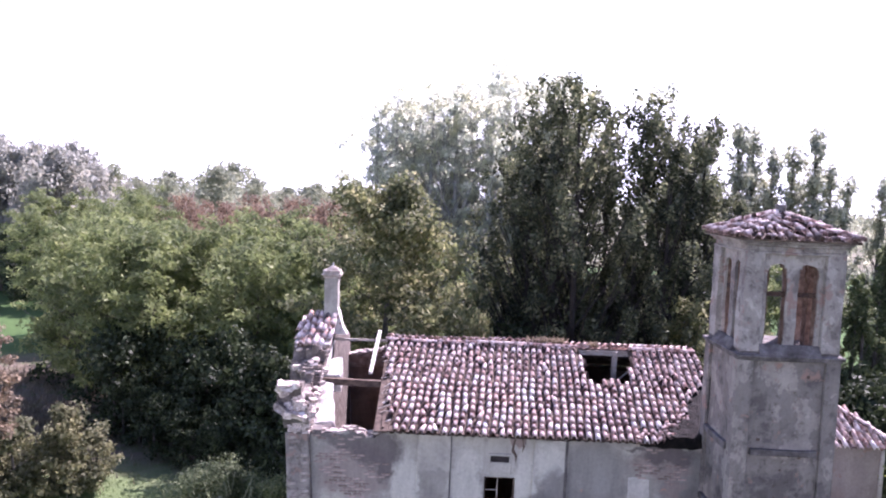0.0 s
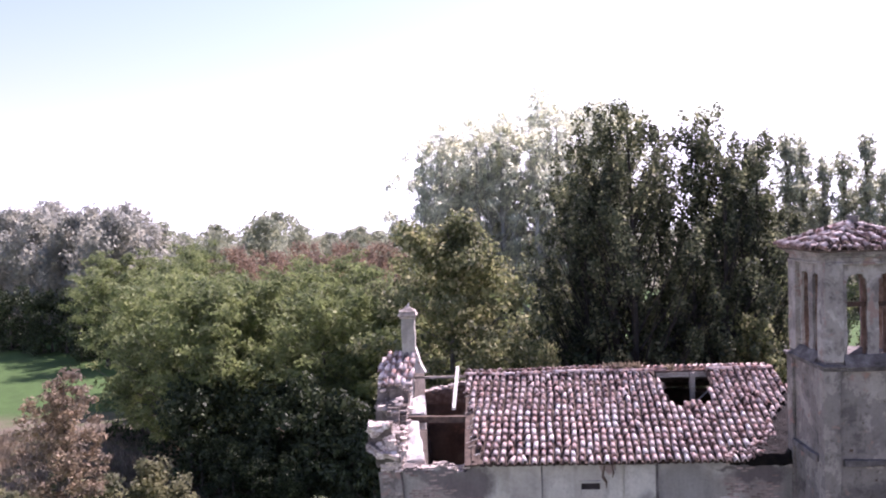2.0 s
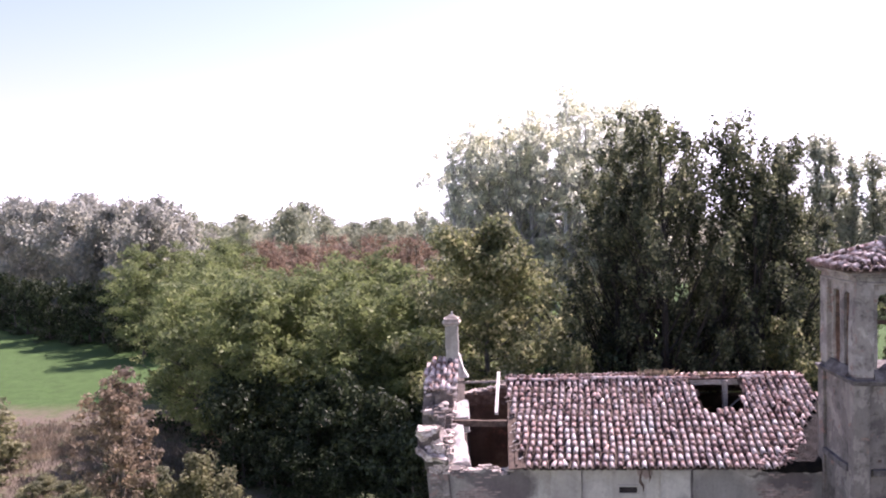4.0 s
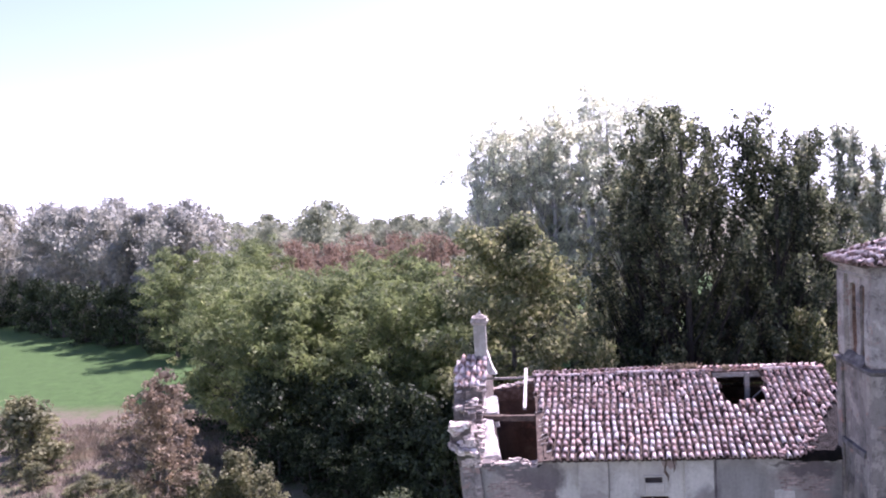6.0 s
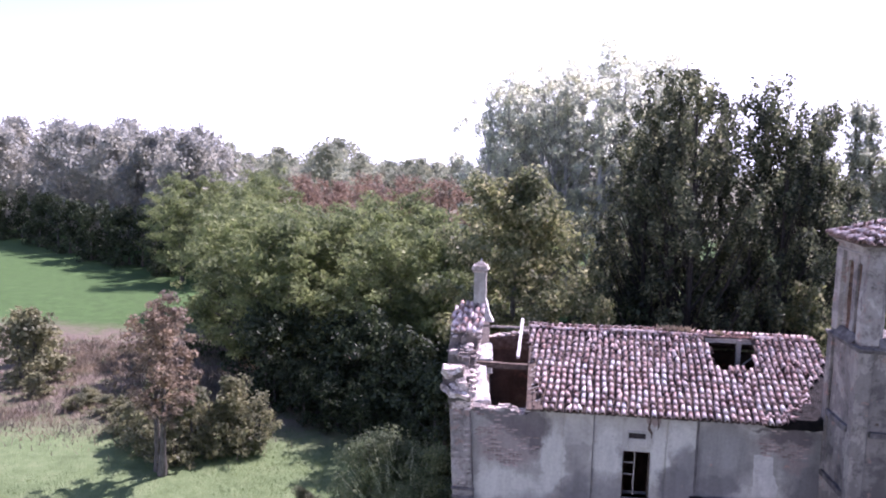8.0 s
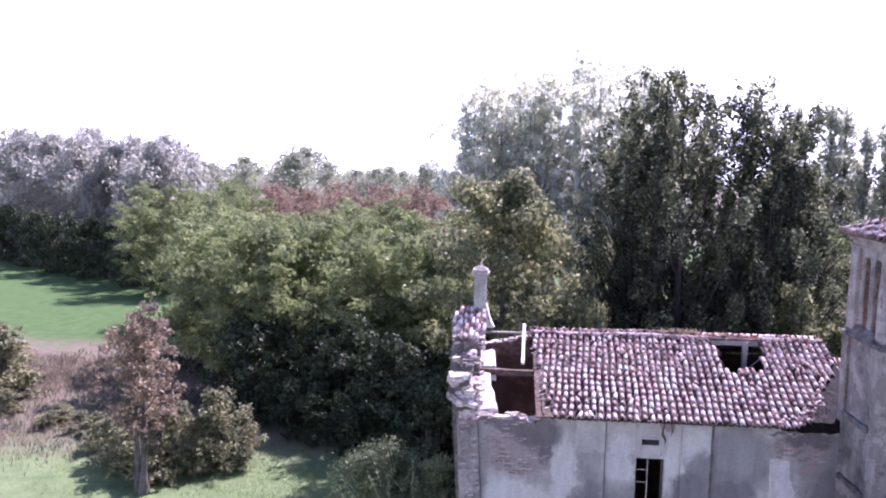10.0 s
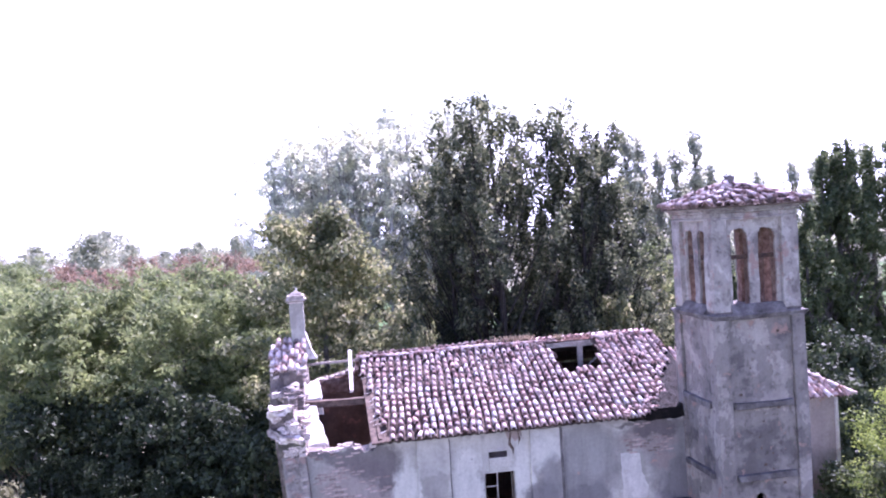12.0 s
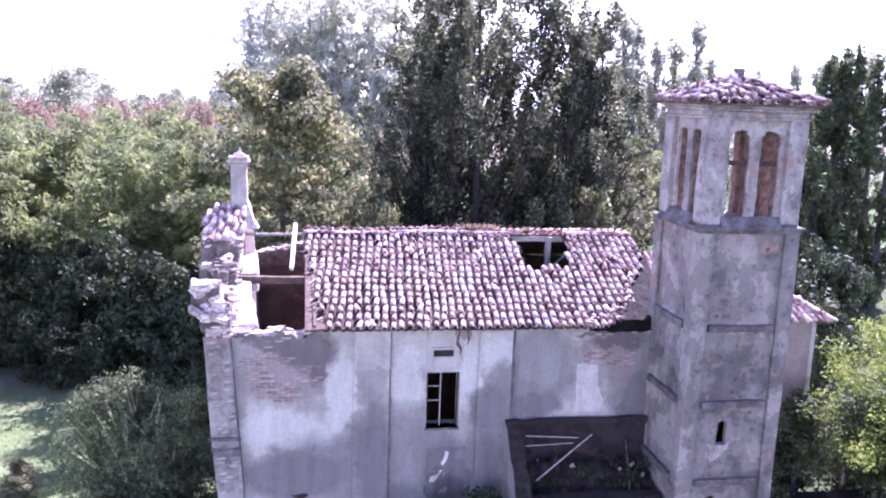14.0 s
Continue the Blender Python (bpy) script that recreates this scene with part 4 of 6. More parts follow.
# frieze and flaring cornice
for g, z0, z1 in ((0.02, 13.05, 13.12), (0.0, 13.12, 13.24), (0.07, 13.24, 13.31), (0.13, 13.31, 13.345), (0.19, 13.345, 13.37)):
    boxed("cornice", (TX0 - g, TX1 + g, TY0 - g, TY1 + g, z0, z1), M_BELFRY, tower, bevel=0.02)
boxed("roof_deck", (TX0 - 0.24, TX1 + 0.24, TY0 - 0.24, TY1 + 0.24, 13.37, 13.42), M_DARKWOOD, tower, bevel=0.01)
TC = Vector(((TX0 + TX1) / 2, (TY0 + TY1) / 2, 0))
bm = bmesh.new()
bmesh.ops.create_cone(bm, cap_ends=True, segments=4, radius1=1.34 * 1.414, radius2=0.03, depth=0.52, matrix=pose(TC.x, TC.y, 13.42 + 0.26, 0, 0, 45))
part("roof_core", bm, M_DARKWOOD, tower)
bm = bmesh.new()
bmesh.ops.create_cone(bm, cap_ends=True, segments=10, radius1=0.13, radius2=0.115, depth=0.26, matrix=pose(TC.x, TC.y, 14.07, 2, 3, 0))
bmesh.ops.create_cone(bm, cap_ends=True, segments=10, radius1=0.15, radius2=0.13, depth=0.06, matrix=pose(TC.x, TC.y, 14.17, 2, 3, 0))
bmesh.ops.create_cone(bm, cap_ends=True, segments=12, radius1=0.19, radius2=0.13, depth=0.12, matrix=pose(TC.x, TC.y, 13.95))
part("finial", bm, M_CORNICE, tower, "stumpy dark finial")

# worn edges all over the tower
for ob in list(tower.children):
    if ob.name.split(".")[0] in ("pilaster", "string_course", "ledge", "corner_pier", "cornice", "front_wall", "side_wall", "back_wall", "weathering", "belfry_wall"):
        roughen(ob, 0.022)
for ob in list(pinnacle.children):
    roughen(ob, 0.02)

# ---- roofless annex against the nave ----
AX0, AX1, AY0 = 7.45, 11.16, -1.52
annex = thing("annex", "low roofless lean-to of plastered masonry full of dark debris", "annex")
part("side_wall", extruded([(AY0, 0), (-0.095, 0), (-0.095, 5.45), (AY0, 4.0)], "x", AX0, AX0 + 0.38), M_WALL, annex)
us = sorted({*steps(AX0 + 0.38, AX1, 0.3), *[9.58 + 0.52 * math.sin(radians(a)) for a in range(-90, 91, 18)]})
vs = sorted({*steps(0, 3.9, 0.5), *[3.27 + 0.17 * math.sin(radians(a)) for a in range(-90, 91, 18)]})
annex_front = part("front_wall", panel(us, vs, lambda u, v: ((u - 9.58) / 0.52) ** 2 + ((v - 3.27) / 0.17) ** 2 > 1, AY0, AY0 + 0.4), M_WALL, annex)
boxed("oval_back", (8.95, 10.2, AY0 + 0.1, AY0 + 0.2, 3.05, 3.5), M_CORNICE, annex_front, "dark blocked oval opening", 0.0)


def debris():
    bm = bmesh.new()
    nx, ny = 44, 18
    grid = [[bm.verts.new((AX0 + 0.3 + (AX1 - AX0 - 0.3) * i / nx, AY0 + 0.3 + (0.0 - AY0 - 0.3) * j / ny, 3.66 + 0.85 * j / ny + 0.24 * noise.noise(Vector((i * 0.35, j * 0.4, 1))) + 0.3 * noise.noise(Vector((i * 0.11, j * 0.2, 7))))) for j in range(ny + 1)] for i in range(nx + 1)]
    for i in range(nx):
        for j in range(ny):
            bm.faces.new((grid[i][j], grid[i + 1][j], grid[i + 1][j + 1], grid[i][j + 1]))
    return bm


# near-black sheets over the inner wall faces
boxed("sooty_lining", (AX0 + 0.38, AX1, -0.10, -0.095 + 0.02, 2.5, 5.36), M_NEARBLACK, annex, "near-black lining on the annex's inner wall faces", 0.0)
part("sooty_lining", extruded([(AY0 + 0.4, 2.5), (-0.11, 2.5), (-0.11, 5.40), (AY0 + 0.4, 4.32)], "x", AX0 + 0.38, AX0 + 0.40), M_NEARBLACK, annex)
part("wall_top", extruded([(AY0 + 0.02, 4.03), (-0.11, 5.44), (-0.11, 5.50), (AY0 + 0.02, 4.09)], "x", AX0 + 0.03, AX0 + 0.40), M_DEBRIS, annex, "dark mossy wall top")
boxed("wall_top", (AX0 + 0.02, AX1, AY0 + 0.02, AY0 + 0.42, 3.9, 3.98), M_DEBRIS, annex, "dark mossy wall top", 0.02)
part("debris", debris(), M_DEBRIS, annex, "dark rubble and weeds")
# strip drawn for the dark stain along the top edge
boxed("wall_plate", (AX0 + 0.02, AX1, -0.20, -0.095, 5.36, 5.50), M_NEARBLACK, annex, "near-black strip for the dark stain along the annex's top edge", 0.01)
for i, (a, b, w) in enumerate((((7.9, -0.5, 4.95), (9.2, -0.3, 4.9), 0.03), ((7.95, -0.35, 5.15), (9.35, -0.22, 5.0), 0.032), ((8.1, -0.95, 4.25), (9.6, -0.5, 5.2), 0.035), ((10.6, -0.25, 4.9), (10.5, -1.0, 3.9), 0.04))):
    rafter = beam("fallen_rafter", a, b, w * 0.7, w * 0.7, M_WOOD if i < 3 else M_DARKWOOD)
    tagged(rafter, "broken grey rafter lying across the open annex", "beam", "fallen rafters")

for ob in list(annex.children):
    if ob.name.split(".")[0] in ("side_wall", "front_wall", "wall_top", "wall_plate"):
        roughen(ob, 0.03, 3, 0.22)

# ---- chancel behind the tower and yard wall ----
chancel = thing("chancel", "lower brown-plastered chancel with an old tiled roof", "chancel")
chancel_wall = part("south_wall", panel(steps(RIGHT, 17.0, 0.6), steps(0, 7.35, 0.6), lambda x, z: True, 2.0, 2.45), M_APSE, chancel)
part("apse_wall", extruded([(2.45, 0), (6.75, 0), (6.75, 7.35), (2.45, 7.35)], "x", 16.55, 17.0), M_APSE, chancel)
part("north_wall", panel(steps(RIGHT, 17.0, 0.6), steps(0, 7.35, 0.6), lambda x, z: True, 6.75, 7.2), M_APSE, chancel)
# sun on the corner edge, painted as a white strip
boxed("quoin", (16.94, 17.06, 1.95, 2.4, 0.0, 7.3), M_LIME, chancel, "white strip painting sunlight on the corner", 0.02)
boxed("eave_course", (RIGHT, 17.2, 1.86, 2.0, 7.35, 7.47), M_APSE, chancel_wall, bevel=0.02)
bm = bmesh.new()
c = [bm.verts.new(p) for p in ((RIGHT, 1.7, 7.42), (17.4, 1.7, 7.42), (17.4, 7.5, 7.42), (RIGHT, 7.5, 7.42), (RIGHT, 4.6, 8.75), (15.2, 4.6, 8.75))]
for f in ((0, 1, 5, 4), (1, 2, 5), (2, 3, 4, 5), (0, 4, 3), (0, 3, 2, 1)):
    bm.faces.new([c[i] for i in f])
part("roof", bm, M_DARKWOOD, chancel)

yard = thing("yard_wall", "low plastered yard wall with a dark doorway beside the tower", "wall")
us, vs = sorted({13.66, 14.3, *steps(13.6, 17.5, 0.5)}), sorted({2.25, *steps(0, 3.2, 0.4)})
part("wall_body", panel(us, vs, lambda u, v: not (13.66 < u < 14.3 and v < 2.25), -0.7, -0.35), M_TOWER, yard)
# coping coloured near-black in place of the tree's shade on it
boxed("coping", (13.6, 17.5, -0.76, -0.29, 3.2, 3.28), M_SHADEBLACK, yard, bevel=0.02)

# ---- roof structure ----
timbers = thing("roof_frame", "old timber roof frame under the tiles", "roof frame")


def in_hole(x, y):
    return y > 2.6 + 0.12 * math.sin(x * 9) and 8.55 + 0.08 * math.sin(y * 7) < x < 9.75 + 0.22 * (y - 2.6) and y < 4.6


def lowest(x):
    """Where the tiles begin on the slope: broken off at the verge and beside the tower."""
    if x < 2.95:
        return 0.05 + 0.1 * math.sin(x * 31)
    if x > 9.6:
        return -0.32 + 1.75 * (x - 9.6) ** 1.5 / 2.02
    return -0.32


us, vs = steps(2.55, 12.2, 0.193), steps(-0.22, RIDGE_Y, 0.2)
bm = bmesh.new()
for i in range(len(us) - 1):
    for j in range(len(vs) - 1):
        x, y = (us[i] + us[i + 1]) / 2, (vs[j] + vs[j + 1]) / 2
        if in_hole(x, y) or (x > TX0 - 0.1 and y < 0.4) or (x > 9.6 and y < lowest(x) + 0.12):
            continue
        q = []
        for dz in (0, -0.04):
            for xx, yy in ((us[i], vs[j]), (us[i + 1] - 0.012, vs[j]), (us[i + 1] - 0.012, vs[j + 1]), (us[i], vs[j + 1])):
                q.append(bm.verts.new((xx, yy, roof_z(yy, xx) - 0.13 + dz - 0.12 * max(0.0, min(1.0, (xx - 9.9 - yy * 0.74) / 0.5)) + 0.03 * noise.noise(Vector((xx * 3, yy * 3, 0))))))
        for f in ((0, 1, 2, 3), (7, 6, 5, 4), (0, 4, 5, 1), (1, 5, 6, 2), (2, 6, 7, 3), (3, 7, 4, 0)):
            bm.faces.new([q[k] for k in f])
part("boards", bm, M_DARKWOOD, timbers)
# sheet over the open roof corner, the void's darkness in its colour
corner = bmesh.new()
NX, NY = 40, 30
grid = []
for i in range(NX + 1):
    for j in range(NY + 1):
        x = 9.5 + 2.6 * i / NX
        low = -0.08 if x < 11.2 else 0.3
        y = low + (lowest(x) + 0.6 - low) * j / NY
        if j == 0 and x < 11.2:
            grid.append(corner.verts.new((x, y, 7.72 + 0.1 * noise.noise(Vector((x * 3, 0, 2))))))
            continue
        grid.append(corner.verts.new((x, y, max(7.84, roof_z(y, x) - 0.07) + 0.07 * noise.noise(Vector((x * 4, y * 4, 5))) + 0.04 * noise.noise(Vector((x * 11, y * 11, 8))))))
for i in range(NX):
    for j in range(NY):
        k = i * (NY + 1) + j
        corner.faces.new((grid[k], grid[k + NY + 1], grid[k + NY + 2], grid[k + 1]))
part("moss_bed", corner, M_SHADEBLACK, timbers, "near-black sheet on the bare roof corner, shade and moss in one colour", True)
bm = bmesh.new()
q = [bm.verts.new(p) for p in ((2.6, RIDGE_Y, RIDGE_Z - 0.15), (12.2, RIDGE_Y, RIDGE_Z - 0.15), (12.2, NORTH + 0.3, 7.85), (2.6, NORTH + 0.3, 7.85), (2.6, RIDGE_Y, RIDGE_Z - 0.2), (12.2, RIDGE_Y, RIDGE_Z - 0.2), (12.2, NORTH + 0.3, 7.8), (2.6, NORTH + 0.3, 7.8))]
for f in ((0, 1, 2, 3), (7, 6, 5, 4), (0, 4, 5, 1), (1, 5, 6, 2), (2, 6, 7, 3), (3, 7, 4, 0)):
    bm.faces.new([q[k] for k in f])
part("north_boards", bm, M_DARKWOOD, timbers)
beam("ridge_beam", (0.85, RIDGE_Y, RIDGE_Z - 0.2), (2.7, RIDGE_Y, RIDGE_Z - 0.17), 0.07, 0.07, M_WOOD, timbers, "thin grey ridge pole", rough=0.008)
beam("ridge_beam", (2.7, RIDGE_Y, RIDGE_Z - 0.3), (12.2, RIDGE_Y, RIDGE_Z - 0.26), 0.14, 0.16, M_WOOD, timbers, rough=0.01)
beam("purlin", (0.85, 2.3, 8.52), (12.0, 2.3, 8.46), 0.16, 0.18, M_DARKWOOD, timbers, rough=0.01)
beam("purlin", (2.6, 6.9, 8.64), (12.0, 6.9, 8.58), 0.16, 0.18, M_DARKWOOD, timbers, rough=0.01)
# panel added behind the broken corner so the void stays dark
boxed("loft_boarding", (9.5, 11.9, 1.9, 1.95, 6.0, 8.4), M_SHADEBLACK, timbers, "added black panel keeping the roof void dark", 0.004)
beam("king_post", (9.68, RIDGE_Y - 0.12, 7.7), (9.68, RIDGE_Y - 0.12, RIDGE_Z - 0.2), 0.14, 0.16, M_WOOD, timbers, "pale grey king post")
beam("strut", (9.7, RIDGE_Y - 0.12, 8.3), (10.35, RIDGE_Y - 0.5, 9.05), 0.05, 0.05, M_WOOD, timbers)
beam("tie_beam", (9.55, 0.3, 7.6), (9.55, NORTH - 0.3, 7.6), 0.2, 0.22, M_DARKWOOD, timbers)
beam("rafter", (2.2, 2.5, 8.76), (2.28, RIDGE_Y + 0.1, 9.6), 0.1, 0.08, M_PALEWOOD, timbers, "bleached bare rafter")
beam("rafter", (2.78, -0.1, 7.93), (2.75, 2.3, 8.66), 0.07, 0.07, M_DARKWOOD, timbers)


rnd = random.Random(55)
for i in range(13):
    y = 0.25 + 3.9 * i / 13 + rnd.uniform(-0.08, 0.08)
    x = 2.98 - 0.075 * y
    z = roof_z(y, x) - 0.06
    beam("lath", (x, y, z), (x - rnd.uniform(0.12, 0.34), y - rnd.uniform(-0.05, 0.28), z - rnd.uniform(-0.02, 0.16)), 0.022, 0.018, M_WOOD if i % 3 else M_PALEWOOD, timbers)


# ---- roof tiles ----
def tile_shape(length, w0, w1, rise=1.3, thick=0.02, sides=6):
    """A half-round tapered tile along +y, its wide low end at the origin, resting on z = 0."""
    vs, fs = [], []
    for end, (y, w) in enumerate(((0, w0), (length, w1))):
        for inner in (0, 1):
            for k in range(sides + 1):
                a = math.pi * k / sides
                r = w / 2 - inner * thick
                vs.append((-math.cos(a) * r, y, math.sin(a) * r * rise + 0.0))
    n = sides + 1
    for k in range(sides):
        fs.append((k, k + 1, 2 * n + k + 1, 2 * n + k))
        fs.append((n + k, 3 * n + k, 3 * n + k + 1, n + k + 1))
        fs.append((k, n + k, n + k + 1, k + 1))
    return np.array(vs), np.array(fs)


PITCH, COURSE = 0.21, 0.345
tile_meshes = []
for k, (l, a, b) in enumerate(((0.46, 0.150, 0.116), (0.45, 0.144, 0.112), (0.465, 0.157, 0.120))):
    v, f = tile_shape(l, a, b)
    tile_meshes.append((v, f, fast_mesh("tile", v, f, M_TILE, True)))
roof = thing("roof_south", "sun-bleached half-round terracotta tiles with a hole near the ridge", "roof", kind="structure")


SKEW = 0.085  # the columns lean a little east towards the ridge


def tile_gone(x, y):
    """Tiles lost at the open verge, in the hole and beside the tower."""
    verge = 2.52 + 0.42 * (1 - y / 4.6) + 0.06 * math.sin(y * 5)
    return x < verge or x > 12.15 or y < lowest(x) - 0.1 or in_hole(x, y + 0.2) or (x > TX0 - 0.12 and y < 0.42)


def tile_spots():
    rnd = random.Random(7)
    foot = 2.1
    while foot < 12.15:
        y = -0.32 + rnd.uniform(-0.06, 0.05)
        while y < RIDGE_Y - 0.12:
            x = foot + SKEW * y
            if not tile_gone(x, y):
                yield x, y, rnd
            y += COURSE * math.cos(SLOPE) * rnd.uniform(0.97, 1.03)
        foot += PITCH


def tile_pose(x, y, rnd, loose=1.0):
    drift = 0.05 * noise.noise(Vector((x * 0.8, y * 0.8, 2)))
    heave = 0.03 * noise.noise(Vector((x * 0.55, y * 0.7, 6)))
    if rnd.random() < 0.05:
        loose *= 3.0
    return pose(x + drift + rnd.uniform(-0.011, 0.011) * loose, y + rnd.uniform(-0.025, 0.025) * loose, roof_z(y, x) - 0.075 + heave + rnd.uniform(0, 0.014) * loose, math.degrees(SLOPE) - 8.5 + rnd.uniform(-2.2, 2.0) * loose, rnd.uniform(-4, 4) * loose, -4.9 + rnd.uniform(-3.5, 3.5) * loose)


far_v, far_f, count = [], [], 0
for x, y, rnd in tile_spots():
    k = rnd.randrange(3)
    m = tile_pose(x, y, rnd)
    if y < 2.15 and count < 300:
        ob = new("tile", tile_meshes[k][2])
        ob.parent = roof
        ob.matrix_basis = m
        count += 1
    else:
        v = np.c_[tile_meshes[k][0], np.ones(len(tile_meshes[k][0]))] @ np.array(m).T
        far_f.append(tile_meshes[k][1] + sum(map(len, far_v)))
        far_v.append(v[:, :3])
ob = new("upper_tiles", fast_mesh("upper_tiles", np.concatenate(far_v), np.concatenate(far_f), M_TILES, True))
ob.parent = roof
tagged(ob, kind="stuff")

# channel tiles between the covers
pan_v, pan_f, base = [], [], 0
foot, rnd = 2.1 + PITCH / 2, random.Random(8)
while foot < 12.1:
    y = -0.29
    while y < RIDGE_Y - 0.1:
        x = foot + SKEW * y
        if not tile_gone(x, y):
            v = tile_meshes[0][0] * [1, 1, -0.55]
            m = np.array(pose(x, y, roof_z(y, x) - 0.1, math.degrees(SLOPE) - 3, 0, -4.9 + rnd.uniform(-2, 2)))
            v = (np.c_[v, np.ones(len(v))] @ m.T)[:, :3]
            pan_f.append(tile_meshes[0][1] + base)
            pan_v.append(v)
            base += len(v)
        y += COURSE
    foot += PITCH
ob = new("channel_tiles", fast_mesh("channel_tiles", np.concatenate(pan_v), np.concatenate(pan_f), M_CHANNEL, True))
ob.parent = roof
tagged(ob, kind="stuff")

# ridge: mouths of the far slope's covers stand up over a line of tiles laid along the ridge
rnd = random.Random(11)
x = 2.62
while x < 12.0:
    settled = x < 7.3
    if settled or rnd.random() < 0.45:
        ob = new("ridge_tile", tile_meshes[rnd.randrange(3)][2])
        ob.parent = roof
        up = 0.03 * math.sin(x * 1.3) + rnd.uniform(-0.015, 0.02) - (0.0 if settled else 0.05)
        ob.matrix_basis = pose(x + rnd.uniform(-0.02, 0.02), RIDGE_Y - 0.1 + rnd.uniform(-0.04, 0.04), RIDGE_Z - 0.01 + up, -9 + rnd.uniform(-5, 5), rnd.uniform(-8, 8), rnd.uniform(-9, 9) if settled else rnd.uniform(-50, 50)) @ Matrix.Diagonal((1.12, 0.9, 1.0, 1))
    x += PITCH
x = 2.5
while x < 12.05:
    if not 8.45 < x < 9.85:
        ob = new("ridge_tile", tile_meshes[rnd.randrange(3)][2])
        ob.parent = roof
        ob.matrix_basis = pose(x, RIDGE_Y - 0.2 + rnd.uniform(-0.015, 0.015), RIDGE_Z - 0.075 + 0.02 * math.sin(x * 1.3) + rnd.uniform(-0.008, 0.008), 0, rnd.uniform(-3, 3), -90 + rnd.uniform(-3, 3)) @ Matrix.Diagonal((0.75, 1, 0.7, 1))
    x += 0.4

# shards and slipped tiles along the broken edge beside the tower
shard_meshes = [fast_mesh("tile_shard", v * [0.9, 0.45, 0.8], f, m, True) for (v, f, _), m in zip(tile_meshes, (M_OLDTILE, M_TILE, M_OLDTILE))]
for i in range(90):
    x = rnd.uniform(9.3, 11.1)
    y = lowest(x) + abs(rnd.gauss(0, 0.16)) * rnd.choice((-1, -1, 1))
    if y < -0.3:
        continue
    ob = new("tile_shard", shard_meshes[i % 3])
    ob.parent = roof
    ob.matrix_basis = pose(x, y, roof_z(y, x) - 0.13 + (0.09 if y > lowest(x) else 0.0), 10 + rnd.uniform(-25, 25), rnd.uniform(-35, 35), rnd.uniform(-80, 80)) @ Matrix.Diagonal((rnd.uniform(0.6, 1), rnd.uniform(0.5, 1), 0.8, 1))

# north slope, hidden from the south
nv, nf, base = [], [], 0
x = 2.56
while x < 12.15:
    for k in range(13):
        v = tile_meshes[0][0] * [1.05, 1.0, 1]
        m = np.array(pose(x, NORTH + 0.35 - k * 0.37, 7.86 + k * 0.37 * math.tan(SLOPE) * 1.06, math.degrees(SLOPE) - 3, 0, 180))
        v = (np.c_[v * [1, -1, 1], np.ones(len(v))] @ np.array(pose(x, NORTH + 0.35 - k * 0.37, 7.86 + k * 0.125, -math.degrees(SLOPE) + 3)).T)[:, :3]
        nf.append(tile_meshes[0][1] + base)
        nv.append(v)
        base += len(v)
    x += PITCH
ob = new("roof_north", fast_mesh("north_tiles", np.concatenate(nv), np.concatenate(nf), M_TILES, True))
tagged(ob, "half-round terracotta tiles on the shaded slope", "roof", kind="structure")

# tower roof tiles, in rows down each face from the hips
tower_roof = thing("tower_roof", "low pyramid roof of loose terracotta tiles on the tower", "roof")
TS = math.atan2(0.52, 1.34)
rnd = random.Random(21)
old_meshes = []
for v, f, _ in tile_meshes:
    old_meshes.append(fast_mesh("old_tile", v * [1.1, 1, 1.1], f, M_OLDTILE, True))
for face in range(4):
    turn = pose(TC.x, TC.y, 13.42, 0, 0, 90 * face)
    for col in range(-6, 7):
        u = col * 0.205
        k = 0
        while True:
            d = 1.42 - k * 0.31
            if d < abs(u) - 0.02 or d < 0.12:
                break
            ob = new("tile", old_meshes[rnd.randrange(3)])
            ob.parent = tower_roof
            ob.matrix_basis = turn @ pose(u + rnd.uniform(-0.02, 0.02), -d, (1.36 - d) * math.tan(TS) + 0.01 + rnd.uniform(0, 0.04), math.degrees(TS) - 6 + rnd.uniform(-10, 9), rnd.uniform(-22, 22), rnd.uniform(-26, 26)) @ Matrix.Diagonal((rnd.uniform(0.8, 1.1), rnd.uniform(0.6, 1.0), rnd.uniform(0.8, 1.15), 1))
            k += 1
for face in range(4):
    for k in range(5):
        d = 1.45 - k * 0.28
        ob = new("hip_tile", old_meshes[rnd.randrange(3)])
        ob.parent = tower_roof
        ob.matrix_basis = pose(TC.x, TC.y, 13.42, 0, 0, 90 * face + 45) @ pose(rnd.uniform(-0.02, 0.02), -d * 1.38, (1.36 - d) * math.tan(TS) + 0.065, 15 + rnd.uniform(-4, 4), 0, rnd.uniform(-6, 6))

# chancel roof tiles
cv, cf, base = [], [], 0
rnd = random.Random(31)
SC = math.atan2(1.33, 2.9)
x = RIGHT + 0.1
while x < 17.3:
    y = 1.6
    while y < 4.5 and x < 17.4 - (y - 1.7) * 0.75:
        v = tile_meshes[rnd.randrange(3)][0]
        m = np.array(pose(x + rnd.uniform(-0.02, 0.02), y, 7.42 + (y - 1.7) * math.tan(SC) + rnd.uniform(0.0, 0.03), math.degrees(SC) - 3 + rnd.uniform(-4, 4), rnd.uniform(-6, 6), rnd.uniform(-8, 8)))
        cf.append(tile_meshes[0][1] + base)
        cv.append((np.c_[v, np.ones(len(v))] @ m.T)[:, :3])
        base += len(v)
        y += 0.33
    x += 0.21
y = 1.75
